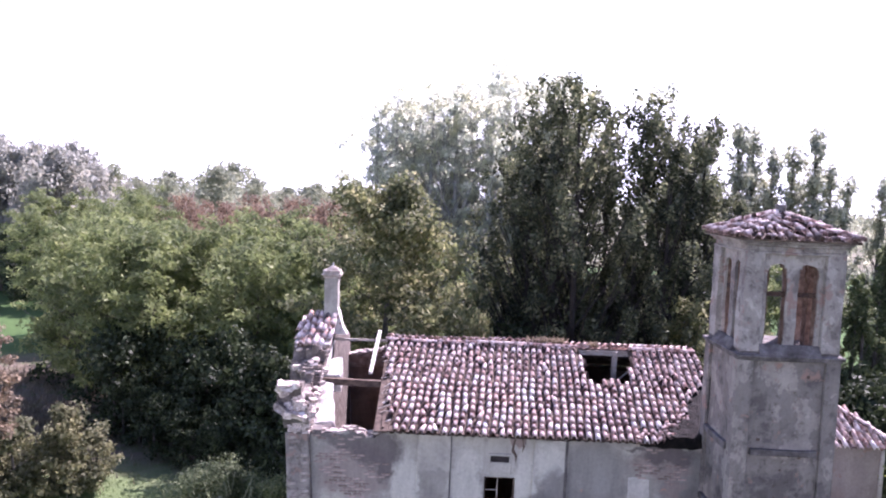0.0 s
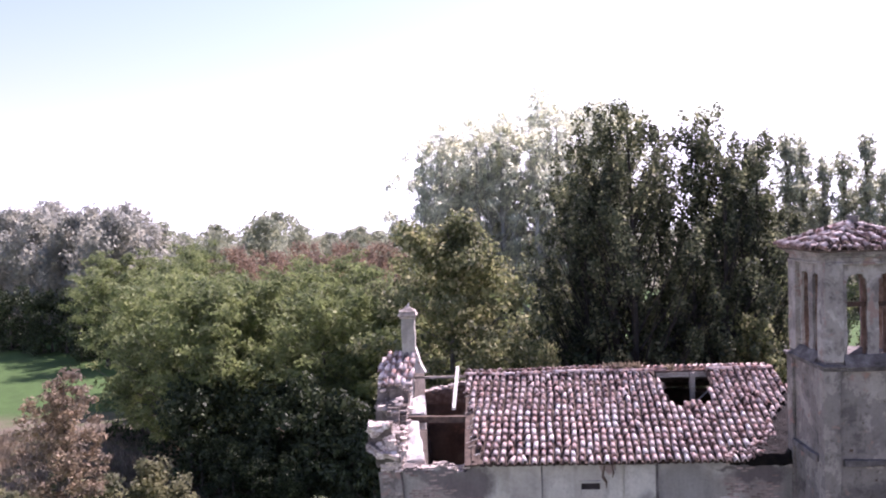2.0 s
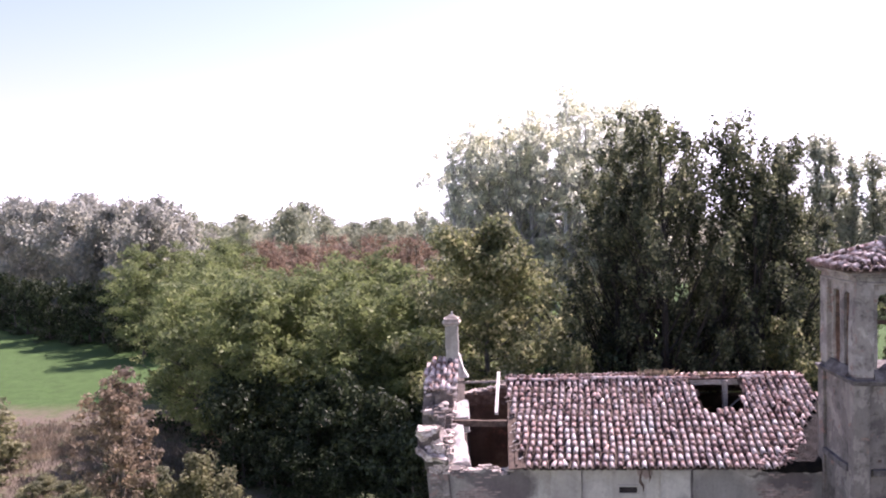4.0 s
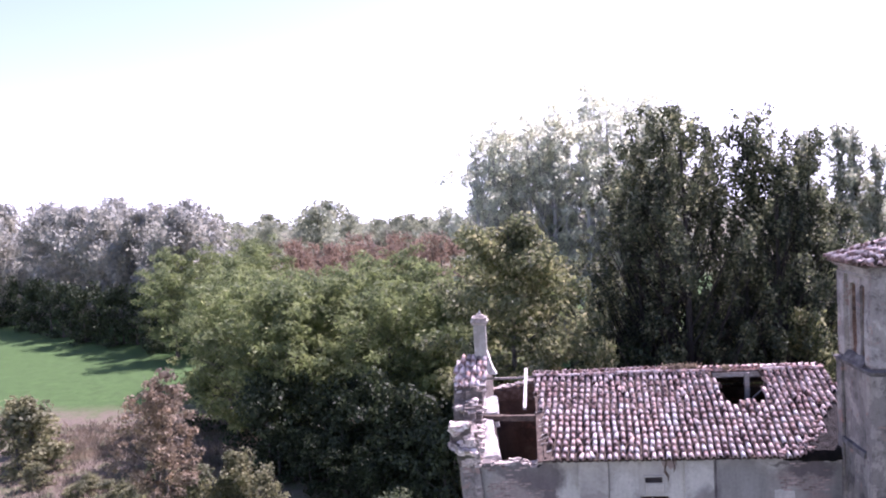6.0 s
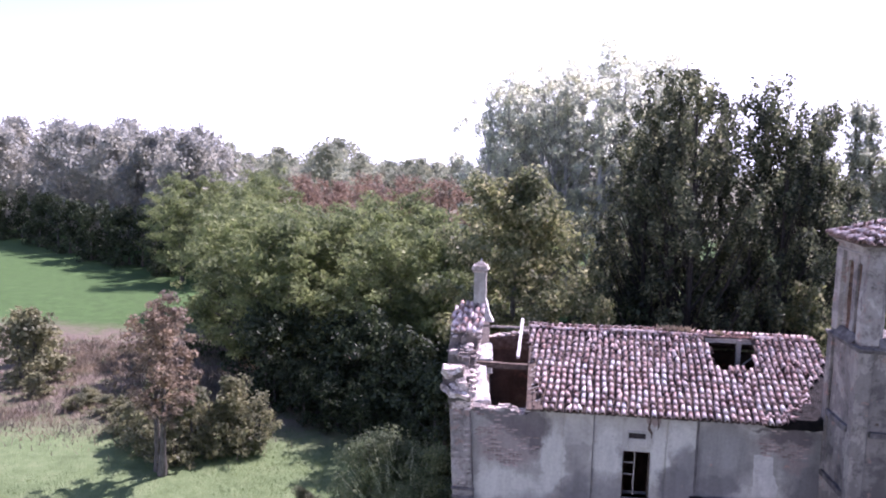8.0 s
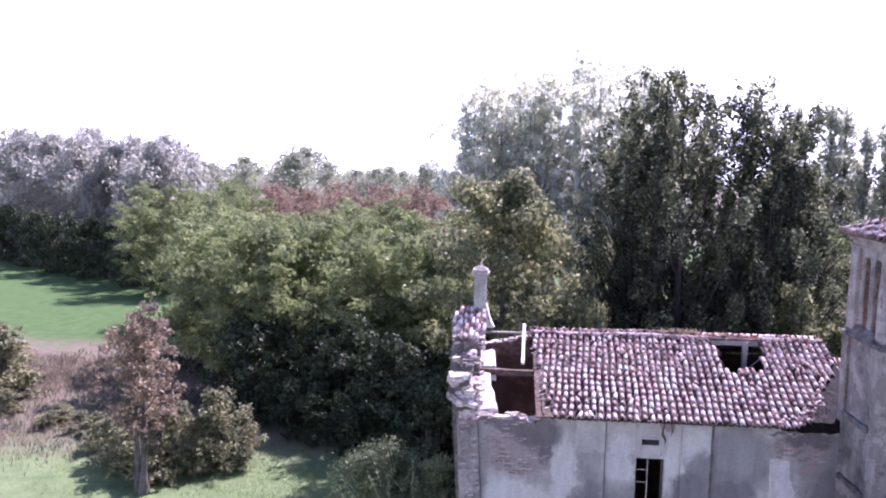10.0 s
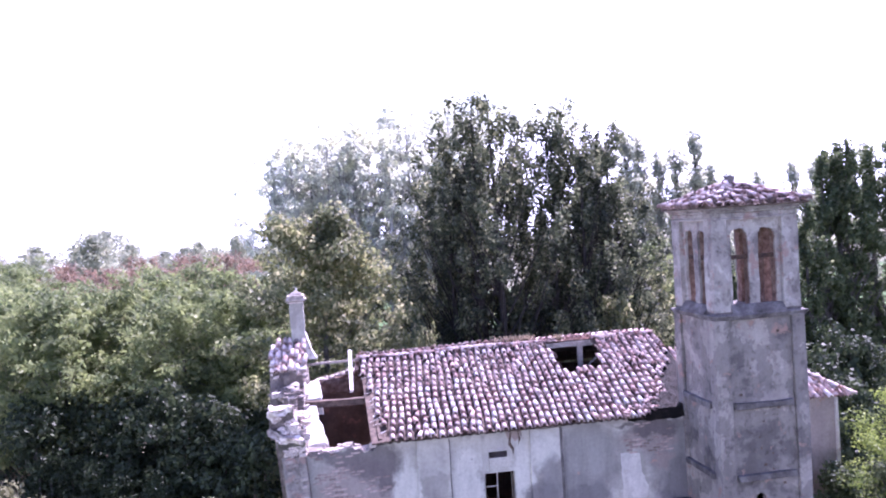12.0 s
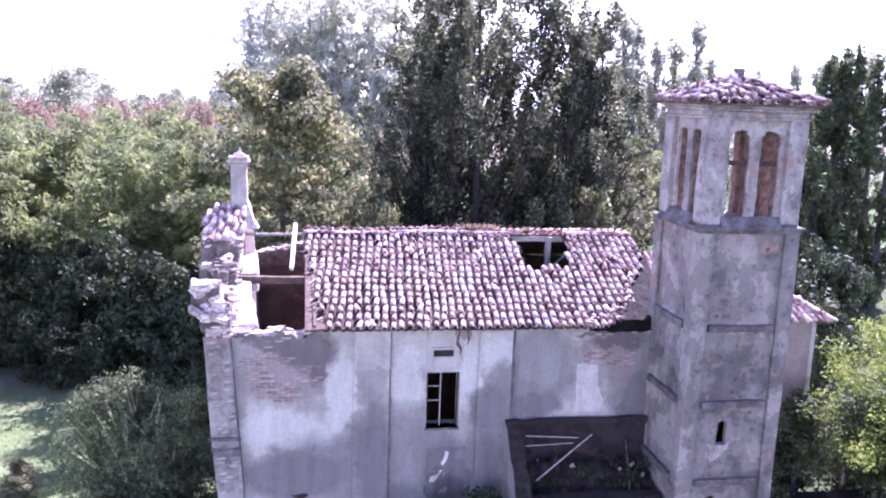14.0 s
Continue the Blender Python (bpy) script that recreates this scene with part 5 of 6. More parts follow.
while y < 7.3:
    x, k = 17.5, 0
    while x > 15.2 + abs(y - 4.6) * 0.75:
        v = tile_meshes[rnd.randrange(3)][0]
        m = np.array(pose(x, y + rnd.uniform(-0.02, 0.02), 7.42 + (17.4 - x) * 0.6 + rnd.uniform(0.0, 0.03), 28, 0, 90 + rnd.uniform(-6, 6)))
        cf.append(tile_meshes[0][1] + base)
        cv.append((np.c_[v, np.ones(len(v))] @ m.T)[:, :3])
        base += len(v)
        x -= 0.33
    y += 0.21
ob = new("roof_tiles", fast_mesh("roof_tiles", np.concatenate(cv), np.concatenate(cf), M_TILES, True))
ob.parent = chancel
tagged(ob, kind="stuff")

# tiles heaped on the gable's slope
bed = boxed("coping_bed", (-0.1, 0.95, -1.5, 0.1, -0.16, -0.03), M_RUBBLE, None, bevel=0.02)
bed.matrix_basis = pose(0, RIDGE_Y - 0.35, 10.06, 21.8, 0, 0)
bed.parent = front
heap_meshes = [fast_mesh("heap_tile", v, f, m, True) for (v, f, _), m in zip(tile_meshes, (M_TILE, M_OLDTILE, M_TILE))]
coping = thing("gable_coping", "loose heap of pale terracotta tiles on the gable", "coping")
rnd = random.Random(41)
for i in range(6):
    for j in range(5):
        y = RIDGE_Y - 0.22 - j * 0.33
        x = -0.08 + i * 0.19 + rnd.uniform(-0.025, 0.025)
        if (j > 3 and i in (0, 5)) or (j < 2 and i == 0):
            continue
        ob = new("tile", heap_meshes[rnd.randrange(3)])
        ob.parent = coping
        ob.matrix_basis = pose(x, y - 0.3, 10.05 - (RIDGE_Y - 0.35 - y) * 0.44 - 0.12 + rnd.uniform(-0.02, 0.03), 22 + rnd.uniform(-4, 5), rnd.uniform(-10, 10), rnd.uniform(-8, 8)) @ Matrix.Diagonal((1.15, 1, 1.1, 1))
# broken masonry along the facade and the bare wall tops
stones = [stone_mesh(s) for s in range(4)]
for me in stones:
    me.materials.append(M_RUBBLE)
rubble = thing("broken_masonry", "pale broken bricks and stones along the ruined wall top", "rubble")


rnd = random.Random(51)
for j in range(26):
    for i in range(8):
        y = -0.1 + j * 0.122 + rnd.uniform(-0.05, 0.05)
        x = -0.06 + i * 0.132 + rnd.uniform(-0.045, 0.045)
        if x < 0.29 and y < 2.2 or rnd.random() < 0.22:
            continue
        s = rnd.choice((0.07, 0.09, 0.12, 0.16, 0.2))
        low = 0.12 if x < 0.46 else 0.0 if x < 0.66 else 0.18
        ob = new("stone", stones[rnd.choice((1, 3, 1, 3, 0, 2))])
        ob.parent = rubble
        ob.matrix_basis = pose(x, y, gable_top(y) - low - 0.08 + rnd.uniform(-0.1, 0.08), rnd.uniform(-20, 20), rnd.uniform(-20, 20), rnd.uniform(-40, 40)) @ Matrix.Diagonal((s * rnd.uniform(0.8, 1.5), s, s * rnd.uniform(0.45, 0.9), 1))
for a, b, wide, high in (((0.04, -0.16, 9.0), (0.62, -0.1, 8.94), 0.42, 0.14), ((-0.04, -0.22, 8.46), (0.34, -0.22, 8.3), 0.36, 0.16), ((0.2, -0.27, 8.3), (0.8, -0.2, 8.2), 0.34, 0.12), ((0.0, 0.1, 8.72), (0.26, 0.12, 8.86), 0.4, 0.3)):
    slab = beam("slab", a, b, wide, high, M_RUBBLE, rubble, rough=0.04)
    roughen(slab, 0.085, 3, 0.12)
part("slab", extruded([(-0.08, 8.2), (0.5, 8.2), (0.5, 8.95), (-0.02, 8.95), (-0.1, 8.6)], "x", 0.0, 0.62), M_CORE, rubble, "dark broken core of the cornice")
for x, y, z, w, d, t, a in ((0.58, -0.02, 8.42, 0.3, 0.34, 0.5, 20), (0.66, 0.3, 8.62, 0.3, 0.3, 0.3, -20)):
    ob = new("block", stones[2 if w > 0.38 else 0 if w > 0.35 else 3])
    ob.parent = rubble
    ob.matrix_basis = pose(x, y, z, rnd.uniform(-15, 15), rnd.uniform(-15, 15), a * 2) @ Matrix.Diagonal((w, d, t, 1))
# stones standing out of the broken end and inner side
for i in range(130):
    side = rnd.random() < 0.55
    x = rnd.uniform(0.30, 0.84) if side else 0.85
    y = -0.15 if side else rnd.uniform(-0.1, 2.6)
    z = rnd.uniform(7.75, 8.55) if side else rnd.uniform(7.9, gable_top(max(0, y)) - 0.2)
    s = rnd.uniform(0.08, 0.17)
    ob = new("stone", stones[i % 4])
    ob.parent = rubble
    ob.matrix_basis = pose(x, y, z, rnd.uniform(-15, 15), rnd.uniform(-15, 15), rnd.uniform(-20, 20)) @ Matrix.Diagonal((s * rnd.uniform(0.8, 1.5), s, s * rnd.uniform(0.5, 0.8), 1))
for i in range(70):
    x = 0.6 + 2.4 * i / 70 + rnd.uniform(-0.03, 0.03)
    s = rnd.uniform(0.06, 0.15)
    ob = new("stone", stones[i % 4])
    ob.parent = rubble
    ob.matrix_basis = pose(x, rnd.uniform(0.0, 0.42), 7.74 + 0.18 * noise.noise(Vector((x * 2.3, 0, 4))) + s * 0.2, rnd.uniform(-15, 15), rnd.uniform(-15, 15), rnd.uniform(-30, 30)) @ Matrix.Diagonal((s * 1.5, s, s * 0.55, 1))
for i in range(22):
    x = 0.95 + 2.1 * i / 22 + rnd.uniform(-0.05, 0.05)
    s = rnd.uniform(0.1, 0.2)
    ob = new("stone", stones[i % 4])
    ob.parent = rubble
    ob.matrix_basis = pose(x, NORTH - 0.4 + rnd.uniform(-0.1, 0.2), 7.93 + 0.22 * (x - 0.85), rnd.uniform(-15, 15), rnd.uniform(-15, 15), rnd.uniform(-30, 30)) @ Matrix.Diagonal((s * 1.5, s, s * 0.6, 1))
# fragments fallen into the annex
shards = [stone_mesh(s) for s in range(4)]
for me in shards:
    me.materials.append(M_DEBRIS)
for i in range(60):
    s = rnd.uniform(0.03, 0.1)
    x, y = rnd.uniform(7.95, 11.05), rnd.uniform(-1.05, -0.2)
    ob = new("fragment", stones[i % 4] if i % 9 == 1 else shards[i % 4])
    ob.parent = annex
    ob.matrix_basis = pose(x, y, 4.0 + 0.72 * (y + 1.2) / 1.2 + rnd.uniform(-0.08, 0.1), rnd.uniform(-40, 40), rnd.uniform(-40, 40), rnd.uniform(0, 90)) @ Matrix.Diagonal((s * 1.6, s, s * 0.6, 1))

# ---- trees and shrubs ----
# dark poplars close behind the nave
t = tree("dark_poplar", "broad dark poplar with upright limbs behind the church", 1, 21.6, 6.4, 4.2, dome_shape, L_DARK, M_DARKBARK, 38000, 0.25, 230, 0.07, stems=4, group="dark poplars", gap=0.46, thick=0.85, climb=1.3, flat=1.9)
stand(t, [(12.5, 26, 0.98, 20, 0.98), (16.2, 27.5, 0.91, 140, 0.97), (10.2, 29, 0.8, 250, 1.0), (19.4, 31, 0.72, 60, 1.0)])
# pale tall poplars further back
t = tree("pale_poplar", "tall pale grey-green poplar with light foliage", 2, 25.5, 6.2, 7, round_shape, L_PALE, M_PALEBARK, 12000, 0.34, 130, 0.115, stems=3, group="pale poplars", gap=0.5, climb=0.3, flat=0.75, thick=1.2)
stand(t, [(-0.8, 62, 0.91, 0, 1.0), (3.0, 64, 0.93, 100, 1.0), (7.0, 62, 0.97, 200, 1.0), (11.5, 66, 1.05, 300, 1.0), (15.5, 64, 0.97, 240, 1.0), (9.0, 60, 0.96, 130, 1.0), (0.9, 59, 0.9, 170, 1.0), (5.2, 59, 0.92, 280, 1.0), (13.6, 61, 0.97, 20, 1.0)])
# oak behind the gable
t = tree("oak_tree", "round olive-green oak just behind the gable", 3, 14.6, 4.2, 1.0, round_shape, L_OAK, M_BARK, 34000, 0.25, 80, 0.17)
stand(t, [(1.5, 19, 1.0, 0, 1.0)])
# slender poplars to the east
t = tree("slender_poplar", "slender poplar with sparse upright foliage", 4, 20.4, 2.6, 6, spire_shape, L_SLIM, M_BARK, 5200, 0.32, 60, 0.2, group="slender poplars", gap=0.5, climb=1.5, flat=1.5)
stand(t, [(25.6, 48, 0.98, 0, 0.99), (28.2, 48, 1.0, 90, 1.0), (29.9, 49, 0.98, 180, 1.0), (31.2, 48, 0.9, 30, 1.0), (34.6, 48, 0.99, 70, 1.0), (33.2, 49, 0.92, 120, 1.0), (36.2, 48, 0.84, 200, 1.0), (38.2, 49, 0.8, 300, 1.0), (40.5, 48, 0.8, 10, 1.0), (43.8, 48, 0.83, 40, 1.0), (47, 49, 0.85, 270, 1.0), (51, 48, 0.9, 140, 1.0), (56, 49, 0.9, 160, 1.0)])
t = tree("hedgerow_poplar", "tall dark columnar poplar in the hedgerow east of the church", 5, 17, 3.1, 0.8, tall_shape, L_HEDGE, M_BARK, 11000, 0.32, 70, 0.13, stems=2, group="hedgerow poplars", gap=0.52, climb=1.2, flat=1.6)
stand(t, [(35.2, 30, 0.98, 0, 1.0), (38.0, 30, 1.02, 100, 1.0), (41, 31, 1.0, 160, 1.0), (26.5, 23, 0.62, 220, 1.0), (29.5, 25, 0.72, 60, 1.0), (32.4, 27, 0.8, 140, 1.0), (22.5, 21, 0.6, 300, 1.0)])
# robinia thicket west and north-west
t = tree("robinia", "broad feathery green robinia in the thicket", 6, 11, 4.6, 2.2, round_shape, L_ROBINIA, M_BARK, 17500, 0.34, 110, 0.15, stems=2, group="robinia thicket", slim=0.55, flat=0.5)
stand(t, [(-4.2, 25.0, 0.97, 0, 1.0), (-10.6, 28.5, 1.04, 70, 1.0), (-16, 30.5, 1.0, 150, 1.0), (-20.3, 37, 0.98, 220, 0.98), (-25, 46.5, 1.0, 300, 0.95), (-33.5, 61, 0.95, 20, 0.95),
          (-2.0, 29, 1.0, 110, 0.95), (-8, 34, 1.05, 190, 1.0), (-15, 40, 1.1, 260, 0.86), (-23, 47, 1.08, 330, 0.86), (-8, 47, 1.05, 45, 1.0), (-16, 55, 1.0, 160, 0.84), (-28, 66, 1.05, 80, 0.95),
          (-37, 71, 1.05, 35, 1.0), (-29, 75, 1.1, 85, 1.0), (2, 40, 1.0, 15, 1.0), (24, 41, 1.0, 215, 1.0)])
# darkened shrubs fill in the shade below and before the trees
t = tree("thicket_shrub", "low shrub, its leaf colour darkened as the thicket's shade", 7, 5.0, 2.8, 0.1, low_shape, L_SHADE, M_BARK, 5200, 0.25, 36, 0.2, "shrub", 3, "thicket shrubs")
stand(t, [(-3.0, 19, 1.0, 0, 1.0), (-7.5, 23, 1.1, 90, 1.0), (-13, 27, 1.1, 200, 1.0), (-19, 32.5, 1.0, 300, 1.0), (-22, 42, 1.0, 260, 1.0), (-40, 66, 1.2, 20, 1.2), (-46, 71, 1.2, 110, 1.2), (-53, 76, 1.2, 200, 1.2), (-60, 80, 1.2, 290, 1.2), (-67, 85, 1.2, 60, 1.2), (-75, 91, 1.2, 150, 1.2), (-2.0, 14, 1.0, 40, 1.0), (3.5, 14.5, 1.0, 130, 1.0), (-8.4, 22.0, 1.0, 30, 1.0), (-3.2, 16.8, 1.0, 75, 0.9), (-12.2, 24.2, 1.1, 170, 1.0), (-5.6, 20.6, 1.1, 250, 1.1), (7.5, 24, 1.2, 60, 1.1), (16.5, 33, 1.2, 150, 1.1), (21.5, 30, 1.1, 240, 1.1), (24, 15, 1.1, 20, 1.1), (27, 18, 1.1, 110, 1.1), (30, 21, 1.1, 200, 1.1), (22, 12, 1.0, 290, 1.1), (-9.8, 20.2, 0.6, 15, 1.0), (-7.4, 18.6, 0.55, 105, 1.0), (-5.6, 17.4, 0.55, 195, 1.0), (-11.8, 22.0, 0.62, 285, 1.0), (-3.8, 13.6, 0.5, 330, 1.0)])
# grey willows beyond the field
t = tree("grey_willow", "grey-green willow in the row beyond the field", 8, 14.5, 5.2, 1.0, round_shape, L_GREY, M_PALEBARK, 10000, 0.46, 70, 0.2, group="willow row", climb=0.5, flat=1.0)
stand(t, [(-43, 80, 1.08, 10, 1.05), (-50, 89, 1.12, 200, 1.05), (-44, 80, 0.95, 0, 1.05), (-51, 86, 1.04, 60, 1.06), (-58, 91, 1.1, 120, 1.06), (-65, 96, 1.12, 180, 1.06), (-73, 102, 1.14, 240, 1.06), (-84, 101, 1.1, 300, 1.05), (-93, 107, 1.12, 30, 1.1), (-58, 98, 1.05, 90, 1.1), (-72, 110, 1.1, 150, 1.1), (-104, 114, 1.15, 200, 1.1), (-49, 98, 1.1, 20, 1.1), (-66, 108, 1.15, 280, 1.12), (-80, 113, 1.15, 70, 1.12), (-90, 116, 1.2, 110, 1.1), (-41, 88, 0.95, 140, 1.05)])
# reddish thicket and far trees
t = tree("reddish_shrub", "rusty red shrub in the far thicket", 9, 10.6, 3.8, 0.3, low_shape, L_RED, M_BARK, 2600, 0.42, 40, 0.2, "shrub", 4, "reddish thicket", slim=0.6)
stand(t, [(-5.5 - 1.6 * k, 88 + 6 * (k % 3), 1.0 + 0.08 * (k % 2), 70 * k, 0.84 + 0.05 * (k % 4)) for k in range(19)])
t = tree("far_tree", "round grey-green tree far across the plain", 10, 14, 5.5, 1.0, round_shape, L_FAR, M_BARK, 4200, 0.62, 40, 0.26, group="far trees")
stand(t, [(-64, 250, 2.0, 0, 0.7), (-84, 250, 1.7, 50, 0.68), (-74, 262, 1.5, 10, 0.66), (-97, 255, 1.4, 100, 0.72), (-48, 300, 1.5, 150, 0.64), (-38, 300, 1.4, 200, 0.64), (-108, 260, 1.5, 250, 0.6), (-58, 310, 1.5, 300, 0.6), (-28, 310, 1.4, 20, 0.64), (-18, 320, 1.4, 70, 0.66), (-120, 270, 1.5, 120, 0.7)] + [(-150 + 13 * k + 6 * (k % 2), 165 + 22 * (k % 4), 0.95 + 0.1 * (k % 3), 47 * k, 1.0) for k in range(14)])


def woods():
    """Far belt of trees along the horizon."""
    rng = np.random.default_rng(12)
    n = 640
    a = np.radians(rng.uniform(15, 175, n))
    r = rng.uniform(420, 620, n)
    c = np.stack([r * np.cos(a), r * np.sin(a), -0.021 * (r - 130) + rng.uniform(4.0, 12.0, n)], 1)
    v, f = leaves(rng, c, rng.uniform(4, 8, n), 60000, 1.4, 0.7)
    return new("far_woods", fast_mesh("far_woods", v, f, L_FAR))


tagged(woods(), "hazy belt of woods along the horizon", "woods", kind="stuff")

def haze():
    """Added glowing milky ring where the plain meets the sky, closing the view behind the far woods."""
    n, r = 90, 2460.0
    a = np.radians(np.linspace(0, 360, n, endpoint=False))
    ring = np.stack([r * np.cos(a), r * np.sin(a)], 1)
    vs = np.concatenate([np.c_[ring, np.full(n, -70.0)], np.c_[ring, np.full(n, 260.0)]])
    i = np.arange(n)
    m, nt, b = shader("glowing_haze_ring", 1.0)
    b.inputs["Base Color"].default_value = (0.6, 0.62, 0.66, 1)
    # emission added so the strip above the woods turns white
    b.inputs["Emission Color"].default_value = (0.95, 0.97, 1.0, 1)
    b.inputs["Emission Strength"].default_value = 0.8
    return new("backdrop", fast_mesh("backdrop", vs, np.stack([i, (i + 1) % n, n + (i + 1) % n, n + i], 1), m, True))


tagged(haze(), "glowing milky ring added along the far horizon as haze", "backdrop", kind="structure")

# shrubs round the church
t = tree("willow_bush", "silvery green bush with long shoots beside the facade", 13, 5.5, 2.5, 0.2, low_shape, L_BUSH, M_BARK, 78000, 0.11, 150, 0.17, "bush", 4, slim=0.7)
stand(t, [(-1.8, 3.4, 0.92, 0, 1.06)])


def shoots(root, seed, n, low, high, reach):
    """Long leafy shoots rising from a bush, with narrow leaves all along."""
    rng = np.random.default_rng(seed)
    centres, radii = [], []
    for _ in range(n):
        a, r = rng.uniform(0, 2 * np.pi), reach * rng.random() ** 0.5
        foot = np.array([r * np.cos(a), r * np.sin(a), low * (1 - 0.3 * (r / reach) ** 2)])
        tip = foot + [0.35 * r * np.cos(a) + rng.normal(0, 0.15), 0.35 * r * np.sin(a) + rng.normal(0, 0.15), (high - low) * rng.uniform(0.5, 1.0)]
        for k in range(16):
            centres.append(foot + (tip - foot) * k / 15)
            radii.append(0.032 - 0.0017 * k)
    v, f = leaves(rng, np.array(centres), np.array(radii), n * 75, 0.075, 1.0, 0.6, 0.45)
    ob = new("shoot_foliage", fast_mesh("shoot_foliage", v, f, L_WILLOW))
    ob.parent = root


shoots(t, 23, 46, 4.9, 6.3, 1.8)
# same darkened leaves for the shaded foot of the bush
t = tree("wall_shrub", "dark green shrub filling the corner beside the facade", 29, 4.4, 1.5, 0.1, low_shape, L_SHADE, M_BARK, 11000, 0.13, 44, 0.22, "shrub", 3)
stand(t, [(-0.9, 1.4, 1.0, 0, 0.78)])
t = tree("understory_tree", "sunlit yellow-green young tree under the poplars", 24, 9.5, 3.0, 0.4, round_shape, L_OAK, M_BARK, 6500, 0.27, 40, 0.2, stems=2, group="young trees")
stand(t, [(8, 35, 1.0, 0, 1.0), (13, 37, 1.05, 80, 1.0), (18, 36, 1.0, 160, 1.0), (23, 34, 0.95, 240, 1.0), (5.3, 14, 0.4, 300, 2.35), (3.5, 33, 0.9, 30, 1.0), (18.4, 22.5, 0.75, 110, 1.25), (14.2, 21.5, 0.62, 200, 1.0), (20.5, 24, 0.7, 20, 1.1)])
t = tree("lime_tree", "bright yellow-green sunlit tree beside the chancel", 14, 11.0, 4.4, 5.2, cone_shape, L_LIME, M_BARK, 120000, 0.095, 260, 0.12)
stand(t, [(20.2, -0.9, 1.0, 0, 0.89)])
# dark bushes also stand in for the lime tree's shaded lower half
t = tree("ivy_bush", "dark ivy-like bush behind the yard wall, also painting the lime tree's shaded foot", 27, 5.4, 1.3, 0.2, low_shape, L_HEDGE, M_BARK, 17000, 0.105, 60, 0.2, "bush", 3, "ivy bushes")
stand(t, [(15.2, 0.6, 0.9, 0, 0.85), (16.4, 0.4, 1.1, 90, 1.0), (17.9, 0.2, 1.05, 200, 1.0), (18.7, -1.0, 1.25, 40, 1.0), (20.3, -1.2, 1.35, 130, 1.0)])
t = tree("withering_tree", "small brown tree with half-bare branches", 15, 8.8, 2.7, 3.4, round_shape, L_BROWN, M_BARK, 7500, 0.17, 70, 0.12, gap=0.36, stems=2, flat=0.6)
stand(t, [(-15.4, 12.3, 1.0, 0, 1.0)])
t = tree("tan_bush", "low tan and green bush beside the pale grass", 28, 3.0, 1.7, 0.1, low_shape, L_TAN, M_BARK, 7000, 0.16, 36, 0.2, "bush", 3, "tan bushes")
stand(t, [(-13.0, 14.2, 1.25, 0, 1.0), (-16.0, 14.4, 1.2, 80, 0.95), (-11.9, 15.0, 1.0, 160, 0.9), (-14.6, 13.3, 0.9, 240, 0.8), (-6.6, 8.2, 0.45, 90, 0.8), (-18.2, 16.6, 0.8, 200, 0.7), (-20.5, 18.5, 0.7, 300, 0.6), (-23, 19.5, 0.7, 50, 0.5)])
t = tree("meadow_bush", "small olive bush in the dry grass", 16, 3.6, 1.6, 0.1, low_shape, L_TAN, M_BARK, 4600, 0.2, 34, 0.24, "bush", 3, "meadow bushes")
stand(t, [(-28.5, 24, 1.5, 0, 0.85), (-26.5, 21, 0.6, 30, 0.7), (-31.5, 28, 0.8, 140, 0.9)])

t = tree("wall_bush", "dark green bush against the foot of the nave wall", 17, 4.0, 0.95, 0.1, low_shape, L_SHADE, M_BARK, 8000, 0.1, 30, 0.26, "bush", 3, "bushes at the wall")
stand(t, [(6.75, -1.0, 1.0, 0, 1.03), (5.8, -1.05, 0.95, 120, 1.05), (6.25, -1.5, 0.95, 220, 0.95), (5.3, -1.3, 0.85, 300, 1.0)])


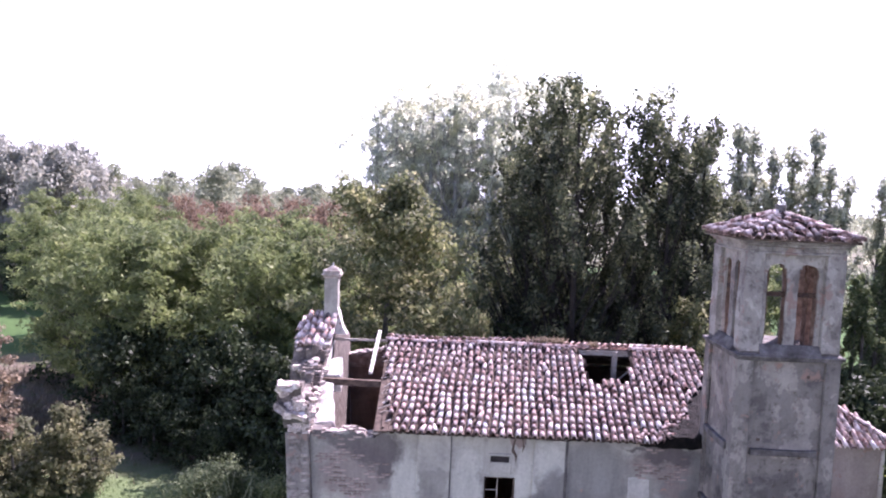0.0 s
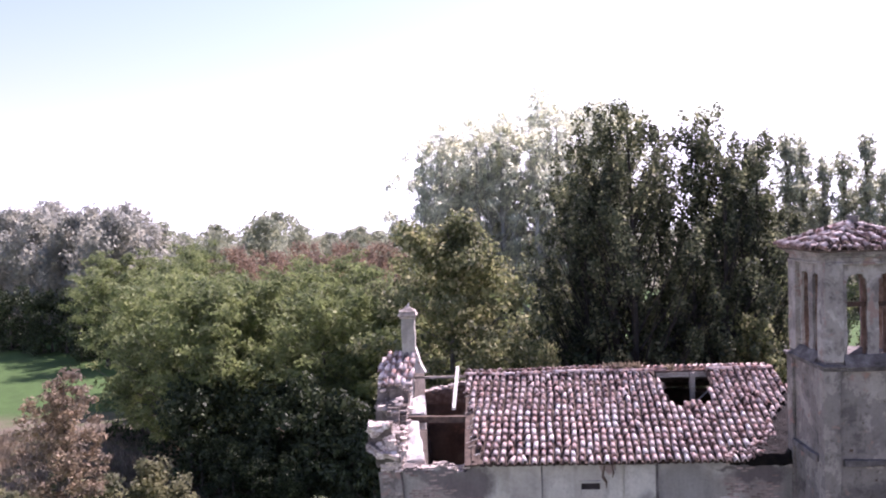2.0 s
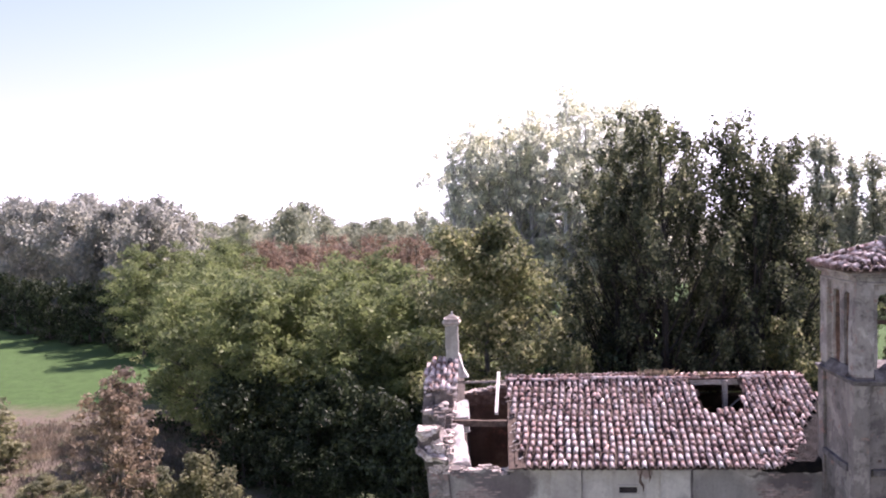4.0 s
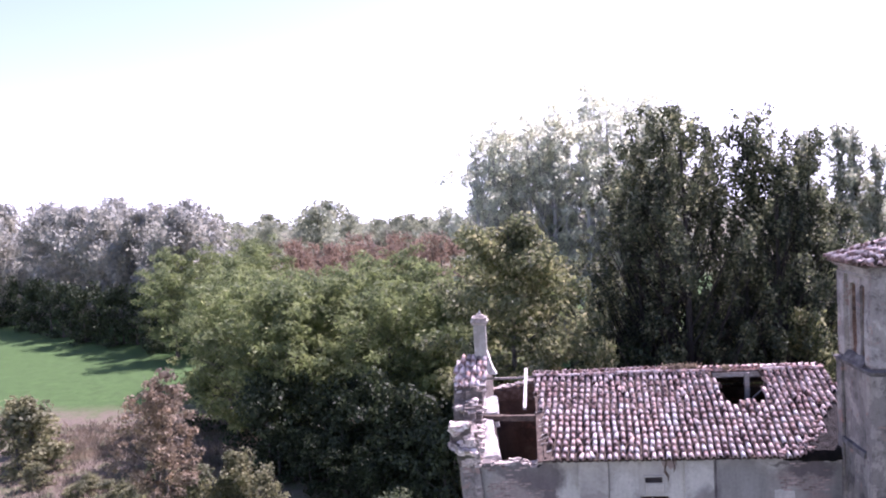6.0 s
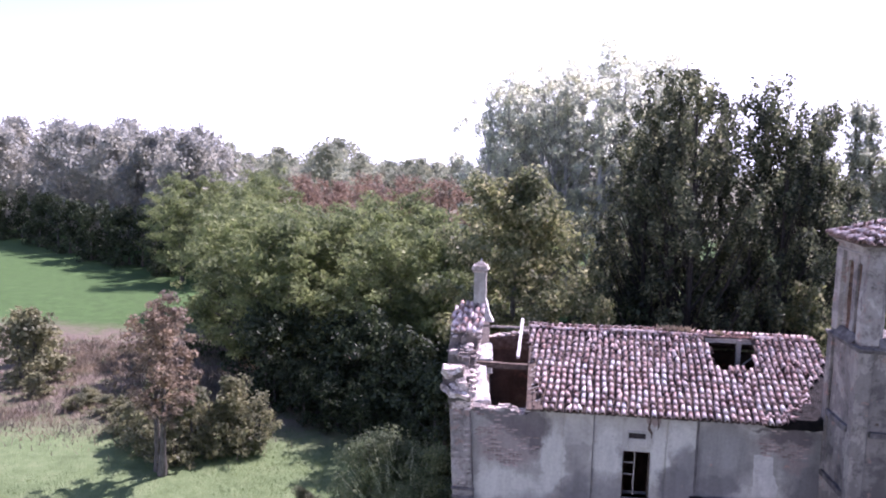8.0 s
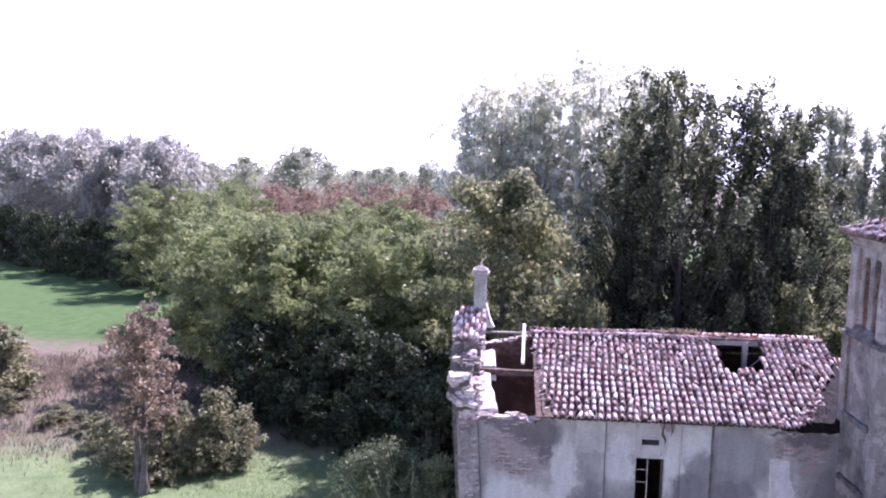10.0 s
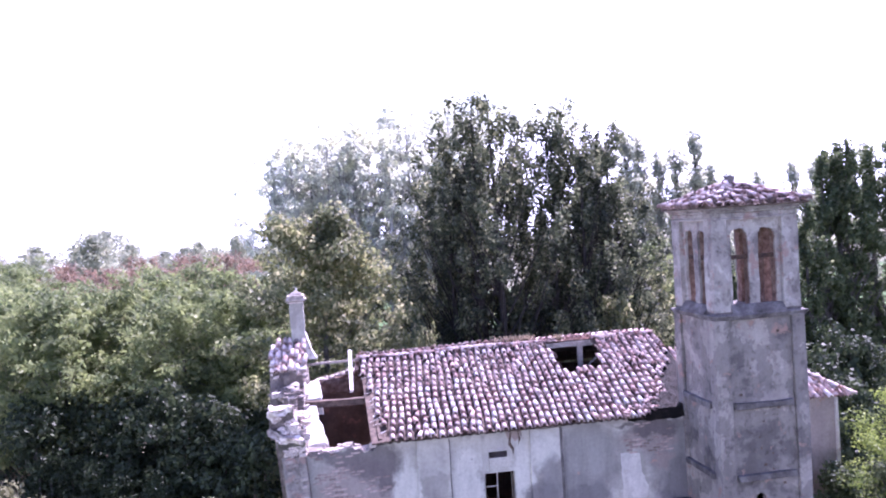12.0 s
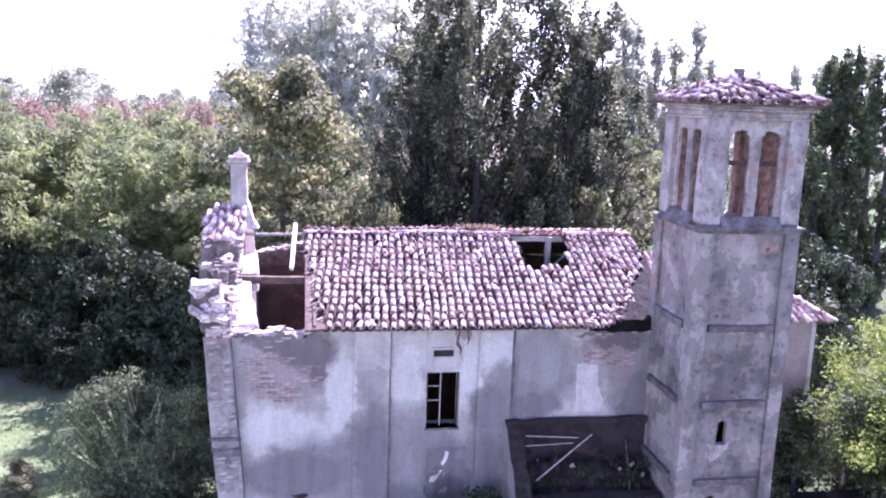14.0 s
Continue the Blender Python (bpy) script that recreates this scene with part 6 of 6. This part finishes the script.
def tufts(name, spots, blade, seed, material, label):
    """Tufts of thin upright blades scattered over a stretch of ground: (x, y, spread, count)."""
    rng = np.random.default_rng(seed)
    quads = []
    for cx, cy, spread, n in spots:
        p = np.c_[rng.normal(cx, spread, n), rng.normal(cy, spread, n), np.zeros(n)]
        a = rng.uniform(0, 2 * np.pi, n)
        side = np.stack([np.cos(a), np.sin(a), np.zeros(n)], 1) * blade * 0.09 * rng.uniform(0.6, 1.4, n)[:, None]
        lean = np.c_[rng.normal(0, 0.3, (n, 2)), np.ones(n)] * blade * rng.uniform(0.5, 1.3, n)[:, None]
        quads.append(np.stack([p - side, p + side, p + side * 0.4 + lean, p - side * 0.4 + lean], 1))
    q = np.concatenate(quads)
    ob = new(name, fast_mesh(name, q.reshape(-1, 3), np.arange(len(q) * 4).reshape(-1, 4), material))
    return tagged(ob, label, "grass", kind="stuff")


rnd = random.Random(91)
tufts("dry_grass", [(rnd.uniform(-34, -12), rnd.uniform(15.5, 34), 1.4, 420) for _ in range(46)], 0.3, 18, L_GRASS, "tall dry grass and weeds in the meadow")
tufts("meadow_grass", [(rnd.uniform(-22, -4), rnd.uniform(2, 16), 1.8, 420) for _ in range(60)], 0.10, 19, L_LAWN, "short pale green meadow grass")

# weeds on the roof and in the annex
def weeds(name, spots, blade, seed, material, label):
    """Small plants rooted at given places: (x, y, z, spread, count)."""
    rng = np.random.default_rng(seed)
    quads = []
    for cx, cy, cz, spread, n in spots:
        p = np.c_[rng.normal(cx, spread, n), rng.normal(cy, spread * 0.4, n), np.full(n, cz)]
        a = rng.uniform(0, 2 * np.pi, n)
        side = np.stack([np.cos(a), np.sin(a), np.zeros(n)], 1) * blade * 0.12 * rng.uniform(0.6, 1.4, n)[:, None]
        way = np.c_[rng.normal(0, 0.45, (n, 2)), np.ones(n)] * blade * rng.uniform(0.4, 1.3, n)[:, None]
        quads.append(np.stack([p - side, p + side, p + side * 0.5 + way, p - side * 0.5 + way], 1))
    q = np.concatenate(quads)
    ob = new(name, fast_mesh(name, q.reshape(-1, 3), np.arange(len(q) * 4).reshape(-1, 4), material))
    return tagged(ob, label, "weeds", kind="stuff")


weeds("ridge_weeds", [(7.4, 4.62, 9.46, 0.22, 260), (7.9, 4.62, 9.46, 0.12, 90), (9.0, 4.55, 9.4, 0.1, 60)], 0.16, 25, L_GRASS, "dry weeds rooted among the ridge tiles")
rnd = random.Random(97)
weeds("annex_weeds", [(rnd.uniform(8.0, 11.0), rnd.uniform(-1.0, -0.3), rnd.uniform(3.95, 4.35), 0.10, 18) for _ in range(9)] + [(rnd.uniform(10.2, 11.0), rnd.uniform(-1.0, -0.2), rnd.uniform(4.1, 4.5), 0.12, 22) for _ in range(9)], 0.12, 26, L_SHADE, "dark green weeds in the debris of the annex")
